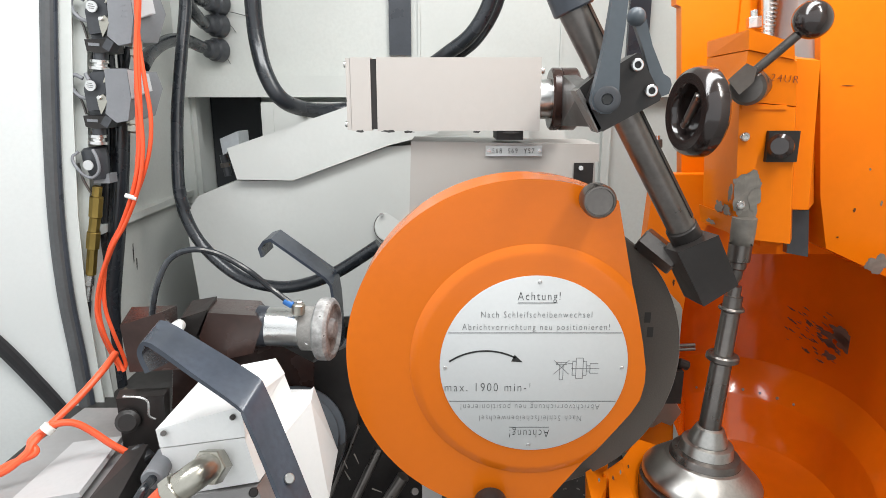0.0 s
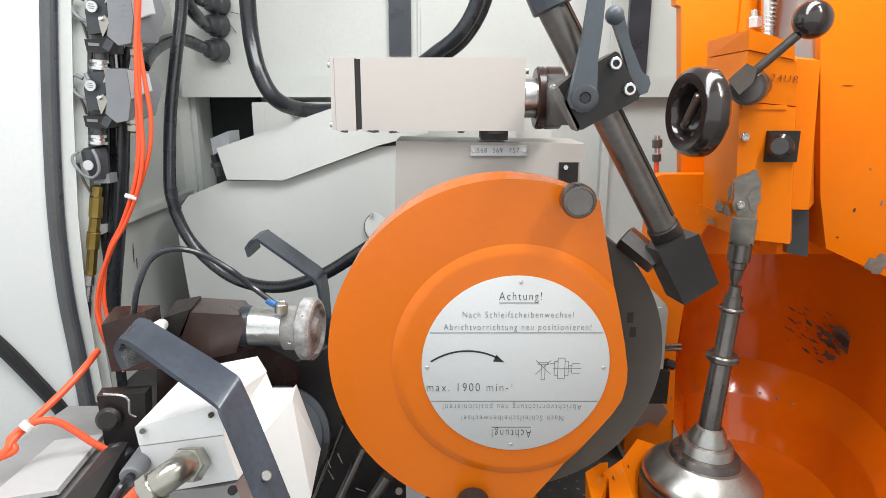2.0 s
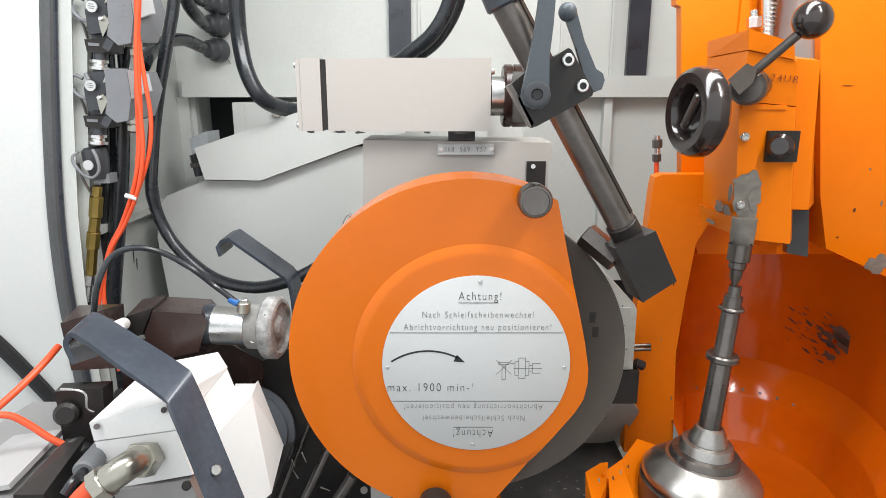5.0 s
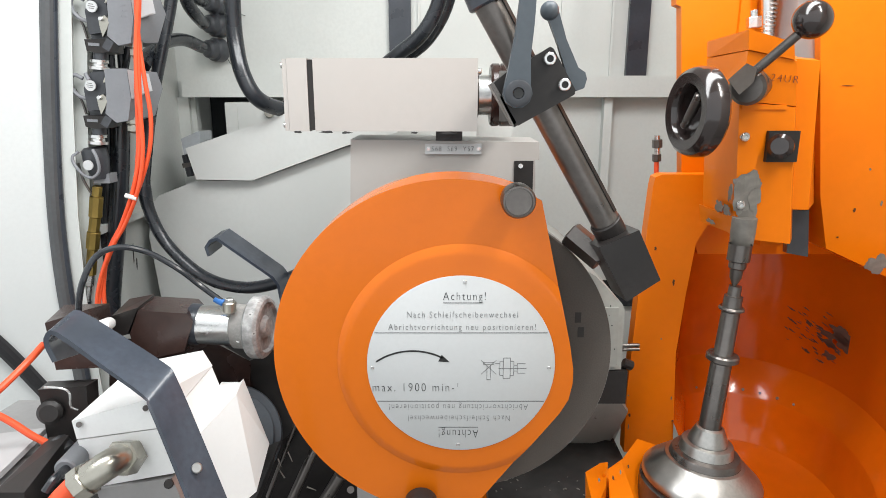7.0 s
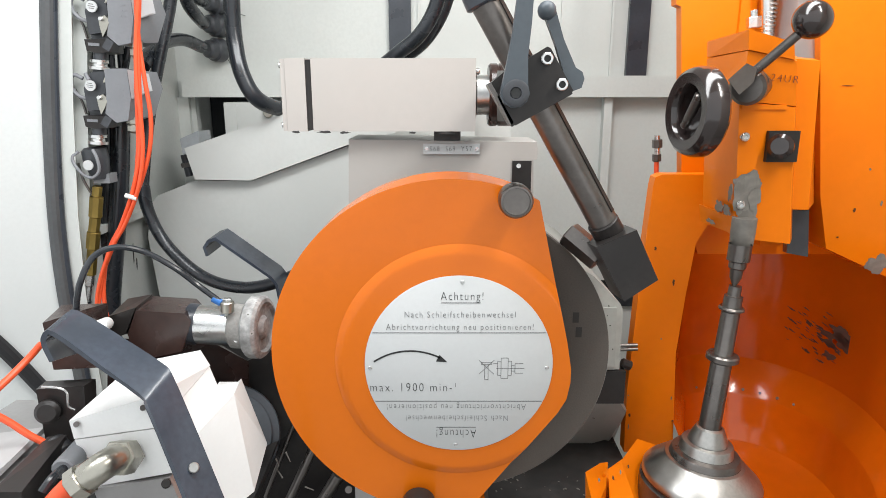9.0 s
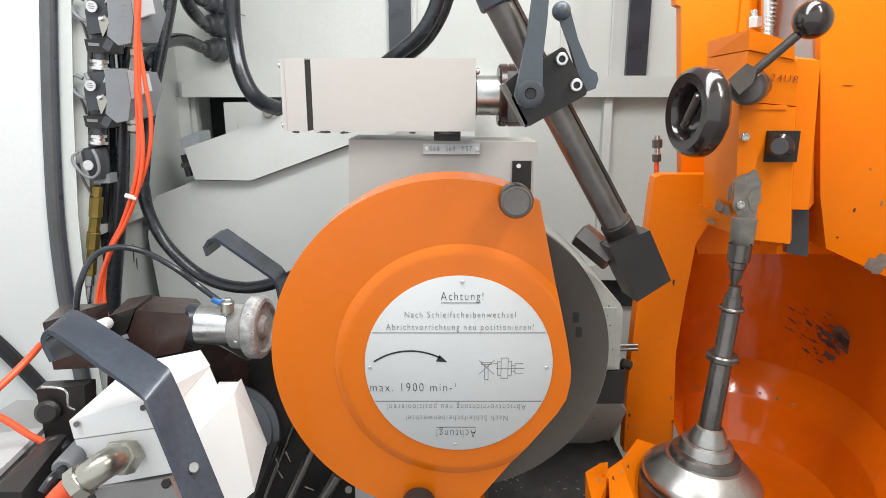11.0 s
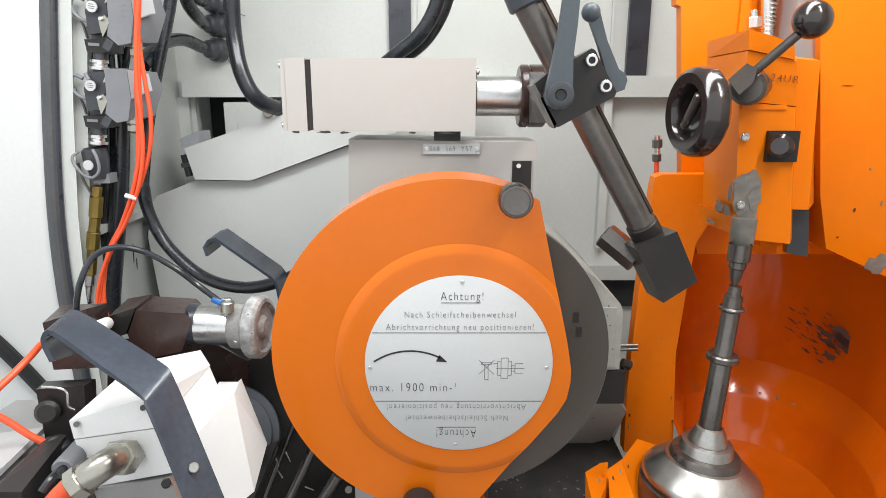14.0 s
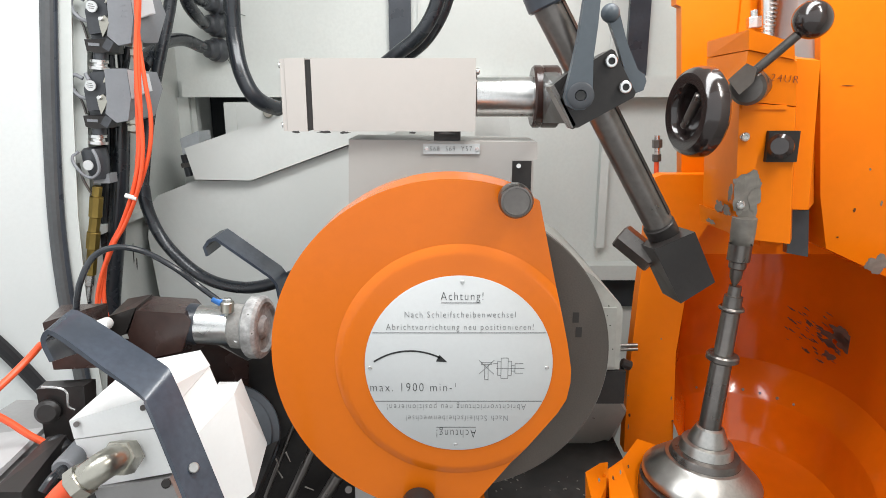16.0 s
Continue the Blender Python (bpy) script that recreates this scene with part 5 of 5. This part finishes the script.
def build_plug(name, m):
    p = thing(name, m(0, 0, 0), "black heavy-duty plug with locking levers and grey hood", "plug", "wall plugs")

    def outline(pts):
        return [m(x, z, 0)[::2] for x, z in pts]
    part("housing", prism(outline(((-14, 20), (2, 41), (34, 43), (36, 30), (31, -40), (-16, -42), (-18, -10))), YP, YP + 0.066, 0.004), PLUG, p)
    part("cap", prism(outline(((-12, 6), (4, 34), (28, 36), (26, -30), (-10, -34))), YP - 0.018, YP, 0.006), PLUG, p)
    part("collar", prism(outline(((-22, -42), (20, -42), (20, -64), (-2, -66), (-20, -62))), YP - 0.014, YP + 0.04, 0.003), BLACK, p)
    part("maker_plate", obox(m(-5, -51, -0.015), (0.020, 0.002, 0.005), (0, 4, 0), 0.0005), HOOD, p)
    part("collar_end", obox(m(26, -52, -0.012), (0.014, 0.03, 0.020), (0, 35, 0), 0.003), PLUG, p)
    part("neck", rod(m(-2, -62, 0), m(-4, -80, 0), 0.0125, n=18, bev=0.001), PLUG, p)
    part("clamp_ring", lathe([(0.010, 0), (0.0155, 0.001), (0.0155, 0.006), (0.012, 0.008), (0.012, 0.012), (0.0175, 0.013), (0.0175, 0.018), (0.010, 0.019)], m(-4, -76, -0.004), m(-6, -100, -0.004), 24), STEEL, p, "chromed clamp ring")
    part("locking_lever", tube([m(-14, 24, -0.012), m(-28, 30, -0.014), m(-37, 20, -0.014), m(-34, 4, -0.014), m(-22, -8, -0.014), m(-8, -12, -0.014)], 0.0036, 10), HOOD, p, "bent steel locking lever")
    part("locking_lever", tube([m(-34, 4, -0.006), m(-26, -16, -0.004), m(-22, -40, -0.002)], 0.0022, 8), GUN, p, "bent steel locking lever")
    tag = part("tag", rod(m(6, 11, -0.026), m(6, 11, -0.029), 0.0095, n=24), STICKER, p, "small round printed tag")
    part("print", join(*[obox(m(6, 11 + d, -0.0292), (w, 0.0004, 0.0012), (0, 10, 0), 0.0) for d, w in ((4, 0.008), (0.5, 0.012), (-3, 0.009))]), FADED, tag)
    part("tag_stem", rod(m(-4, 32, -0.020), m(3, 20, -0.024), 0.0035, n=10), HOOD, p)
    part("hood_latch", prism(outline(((36, 42), (46, 40), (44, 26), (40, 18), (32, 16), (38, 28))), YP - 0.034, YP - 0.028, 0.001), NICKEL, p)
    part("hood_latch", prism(outline(((18, -8), (30, -4), (38, -12), (30, -28), (22, -40), (19, -24))), YP - 0.034, YP - 0.028, 0.001), NICKEL, p)
    part("latch_pin", rod(m(24, -10, -0.03), m(24, -10, -0.040), 0.004, n=12, bev=0.001), STEEL, p)
    part("hood", solid([m(38, 40, -0.035), m(80, 40, -0.040), m(82, -10, -0.040), m(70, -50, -0.035), m(46, -54, -0.030), m(28, -38, -0.030), m(36, -8, -0.035)], [m(40, 40, 0.045), m(96, 36, 0.045), m(104, 6, 0.045), m(84, -44, 0.045), m(50, -54, 0.045), m(30, -38, 0.045), m(38, -8, 0.045)], 0.004), HOOD, p, "grey die-cast plug hood")
    part("hood_cover", solid([m(82, 38, -0.042), m(98, 32, -0.010), m(102, 2, -0.010), m(84, -12, -0.042)], [m(82, 38, -0.036), m(102, 32, -0.004), m(106, 2, -0.004), m(84, -12, -0.036)], 0.0015), PALE_HOOD, p, "pale grey side cover")
    part("hood_mark", join(*[obox(m(62 + a, 12 - 9 * (i % 3), -0.040), (0.0022 + 0.001 * (i % 2), 0.0006, 0.0010), (0, 0, 0), 0.0) for i, a in enumerate((0, 1, -1, 7, 8, 6))]), HOOD, p)
    part("hood_gland", lathe([(0.009, 0), (0.0125, 0.003), (0.0125, 0.014), (0.009, 0.016), (0.0105, 0.018), (0.0105, 0.028), (0.006, 0.032), (0, 0.032)], m(68, -42, -0.01), m(64, -90, -0.01), 8), NICKEL, p)
    return p


def build_hose_end(m):
    p = thing("hose_coupling_cap", m(0, 0, 0), "black round cable end with a wire loop and tag", "cable end", "wall plugs")
    part("cap", lathe([(0, 0), (0.016, 0.001), (0.022, 0.006), (0.023, 0.022), (0.019, 0.046), (0.014, 0.062), (0, 0.062)], m(-4, 30, 0.004), m(6, -40, 0.004), 28), PLUG, p)
    part("block", obox(m(8, -30, 0.012), (0.030, 0.030, 0.018), (0, 0, 0), 0.003), HOOD, p)
    part("wire_loop", tube([m(8, 26, -0.020), m(16, 10, -0.024), m(17, -12, -0.024), m(4, -25, -0.024), m(-14, -20, -0.022), m(-29, -2, -0.020), m(-32, 12, -0.018), m(-22, 22, -0.014)], 0.003, 10), HOOD, p, "bent wire loop")
    part("wire_hook", tube([m(-28, 0, -0.010), m(-24, -30, -0.008), m(-16, -52, -0.006), m(-12, -58, -0.004)], 0.0024, 8), GUN, p)
    part("tag", rod(m(0, -2, -0.026), m(0, -2, -0.029), 0.0092, n=24), STICKER, p, "small round printed tag")
    return p


def build_left_wiring():
    def at(px, pz):
        def m(x, z, d):
            k = 0.0010
            return (px + x * k, YP + d, pz + z * k)
        return m
    for px, pz in ((-0.6171, 1.5820), (-0.6372, 1.4488)):
        build_plug("wall_plug", at(px, pz))
    build_hose_end(at(-0.6545, 1.3195))
    f = thing("brass_coupling", (-0.7153, 1.2410, 1.0702), "row of old brass pipe couplings on a hose end", "coupling")
    for a, b, r, mt in zip([(-0.6531, 1.1899, 1.2756), (-0.6578, 1.1899, 1.2562), (-0.6651, 1.1899, 1.2169), (-0.6722, 1.1899, 1.1881), (-0.6789, 1.1899, 1.1545), (-0.6904, 1.1899, 1.1020), (-0.6955, 1.1899, 1.0800)], [(-0.6578, 1.1899, 1.2562), (-0.6651, 1.1899, 1.2169), (-0.6722, 1.1899, 1.1881), (-0.6789, 1.1899, 1.1545), (-0.6893, 1.1899, 1.1020), (-0.6955, 1.1899, 1.0800), (-0.7036, 1.1899, 1.0449)], (0.009, 0.0125, 0.0105, 0.0125, 0.010, 0.0085, 0.006), (BRASS, BRASS, BRASS, BRASS, BRASS, STEEL, STEEL)):
        part("nut", rod(a, b, r, n=8, bev=0.001), mt, f)
    part("hose_end", rod((-0.7033, 1.1899, 1.0473), (-0.7243, 1.1899, 0.9183), 0.007, n=12), HOSE, f)
    h = thing("main_cable", (-0.7241, 1.2994, 0.9228), "thick black cable hanging behind the plugs", "cable")
    part("run", tube([(-0.6248, 1.2702, 1.4626), (-0.6315, 1.2629, 1.3875), (-0.6437, 1.2556, 1.2773), (-0.6649, 1.2556, 1.1618), (-0.6839, 1.2556, 1.0657), (-0.6957, 1.2556, 0.9913), (-0.7002, 1.2556, 0.8889), (-0.6988, 1.2556, 0.7002)], 0.017, 14), HOSE, h)
    part("run", tube([(-0.6601, 1.2775, 1.4304), (-0.6653, 1.2702, 1.3430), (-0.6783, 1.2629, 1.2304), (-0.6981, 1.2629, 1.1123), (-0.7165, 1.2629, 0.9887), (-0.7308, 1.2629, 0.8593)], 0.013, 12), HOSE, h)
    for a in ([(-0.6807, 1.3067, 1.5596), (-0.6878, 1.3067, 1.5063)], [(-0.6397, 1.3140, 1.5442), (-0.6418, 1.3140, 1.4904)], [(-0.6224, 1.3140, 1.5389), (-0.6380, 1.3140, 1.4849)], [(-0.6523, 1.2994, 1.5273), (-0.6548, 1.2994, 1.4899)]):
        part("lead", tube([a[0], a[1]], 0.007, 10, 2), HOSE, h)
    g = thing("cable_bundle", (-0.6968, 1.2118, 0.9707), "bundle of orange-red cables tied with white ties", "cable")
    for dx, dy, r in ((0, 0, 0.0040), (0.008, -0.004, 0.0037), (-0.006, 0.005, 0.0039), (0.013, 0.004, 0.0038)):
        pts = [(-0.5114, 1.1461, 1.6718), (-0.5197, 1.1461, 1.6008), (-0.5273, 1.1461, 1.5275), (-0.5330, 1.1461, 1.4614), (-0.5368, 1.1461, 1.4031), (-0.5457, 1.1461, 1.3433), (-0.5648, 1.1461, 1.2768), (-0.5969, 1.1534, 1.2122), (-0.6241, 1.1534, 1.1635), (-0.6462, 1.1534, 1.1082), (-0.6619, 1.1534, 1.0459), (-0.6589, 1.1534, 0.9938), (-0.6502, 1.1680, 0.9281), (-0.6459, 1.1680, 0.9086)]
        pts = [(x + dx * (0.5 + 0.8 * math.sin(i * 0.9 + dx * 300)), y + dy, z) for i, (x, y, z) in enumerate(pts)]
        part("cable", tube(pts, r, 10), RED, g)
    part("cable_tie", rod((-0.5787, 1.1424, 1.2660), (-0.5589, 1.1424, 1.2597), 0.0042, n=10), WHITE_TIE, g, "white cable tie")
    for (x, z), hose in zip([(-0.5859, 1.6114), (-0.5914, 1.5518), (-0.5812, 1.6636)], ([(-0.5756, 1.6060, 1.6079), (-0.5669, 1.5330, 1.6215), (-0.5695, 1.4965, 1.6470), (-0.5670, 1.4600, 1.7102)], [(-0.5834, 1.6060, 1.5534), (-0.5971, 1.5330, 1.5649), (-0.6075, 1.4600, 1.5559), (-0.6113, 1.3870, 1.5303), (-0.6069, 1.3286, 1.4985)], [(-0.5737, 1.6060, 1.6588), (-0.5642, 1.5330, 1.6638), (-0.5502, 1.4965, 1.7167)])):
        q = thing("wall_gland", (x, 1.6790, z), "black cable gland on the wall with its hose", "cable gland", "wall glands")
        part("gland", lathe([(0, 0), (0.026, 0), (0.029, 0.004), (0.029, 0.03), (0.024, 0.034), (0.022, 0.05), (0.016, 0.055), (0, 0.055)], (x + 0.022, 1.7119, z), (x - 0.03, 1.6060, z + 0.004), 20), PLUG, q)
        part("hose", tube(hose, 0.0145, 12), HOSE, q)


build_left_wiring()


def build_pressure_fitting():
    f = thing("pressure_fitting", (0.3580, 1.0585, 1.3120), "small steel pipe fitting with an orange pipe", "fitting")
    part("nut", rod((0.3540, 1.0585, 1.3728), (0.3551, 1.0585, 1.3589), 0.0085, n=6, bev=0.001), GUN, f)
    part("stem", rod((0.3534, 1.0585, 1.3793), (0.3560, 1.0585, 1.3478), 0.005, n=12), STEEL, f)
    part("nut", rod((0.3550, 1.0585, 1.3487), (0.3560, 1.0585, 1.3365), 0.0075, n=6, bev=0.001), GUN, f)
    part("pipe", rod((0.3559, 1.0585, 1.3375), (0.3573, 1.0585, 1.3092), 0.004, n=12), RED, f)


build_pressure_fitting()
build_column()
build_tub()
build_tailstock()
build_workpiece()
build_table()


# ---- things that slide ----
HOSES, REAR_HOSE = build_hoses()
# each sliding thing with how much lower it sits at the start of the stroke
SLIDE = [(build_guard(), 0.0), (build_wheel(), 0.0), (build_spindle_case(), 0.0), (build_actuator(), -0.001), (build_bracket(), 0.003), (build_cover(), 0.0), (build_terminal_box(), 0.0), (build_slide_box(), 0.0),
         (build_rear_handle(), 0.002), (build_near_handle(), 0.012), (build_junction_box(), 0.0108), (build_dresser(), 0.003), (build_servo(), 0.012), (build_skirt(), 0.003),
         (HOSES[0], 0.012), (HOSES[2], 0.0)]
SWAY = build_hanging_hose()
ARM = build_probe_arm()

STROKE, REACH = 0.0925, 0.0655
# share of the stroke still to go
TIMES = [(0.0, 1.0), (0.5, 0.957), (1.0, 0.905), (1.5, 0.838), (2.0, 0.758), (2.5, 0.670), (3.0, 0.580), (3.5, 0.490), (4.0, 0.400), (4.5, 0.312), (5.0, 0.232), (5.5, 0.164),
         (6.0, 0.107), (6.5, 0.063), (7.0, 0.030), (7.5, 0.013), (8.0, 0.005), (8.5, 0.0), (9.0, 0.0), (16.0, 0.0)]
# share of the arm's reach
OUT = [(9.0, 0.0), (9.4, 0.0), (9.7, 0.030), (10.2, 0.105), (11.5, 0.305), (12.0, 0.385), (12.5, 0.463), (13.0, 0.540), (13.5, 0.618), (14.0, 0.693), (14.5, 0.772), (15.0, 0.850), (15.5, 0.925), (16.0, 1.0)]


def motions():
    for ob, low in SLIDE:
        o = ob.location.copy()
        walk(ob, [(t, pose(o.x + STROKE * s, o.y, o.z - low * s)) for t, s in TIMES])
    o = ARM.location.copy()
    rows = [(t, pose(o.x + STROKE * s, o.y, o.z - 0.0062 * s)) for t, s in TIMES if t < 9.0]
    walk(ARM, rows + [(t, pose(o.x + REACH * s, o.y, o.z - 0.0025 * s)) for t, s in OUT])
    o = REAR_HOSE.location.copy()
    walk(REAR_HOSE, [(t, pose(o.x + 0.053 * s, o.y, o.z, 0, -3.0 * s, 0)) for t, s in TIMES])
    o = SWAY.location.copy()
    walk(SWAY, [(t, pose(o.x + 0.018 * s, o.y, o.z, 0, -6.7 * s, 0)) for t, s in TIMES])
    o = HOSES[1].location.copy()
    walk(HOSES[1], [(t, pose(o.x + 0.080 * s, o.y, o.z, 0, -1.5 * s, 0)) for t, s in TIMES])


motions()
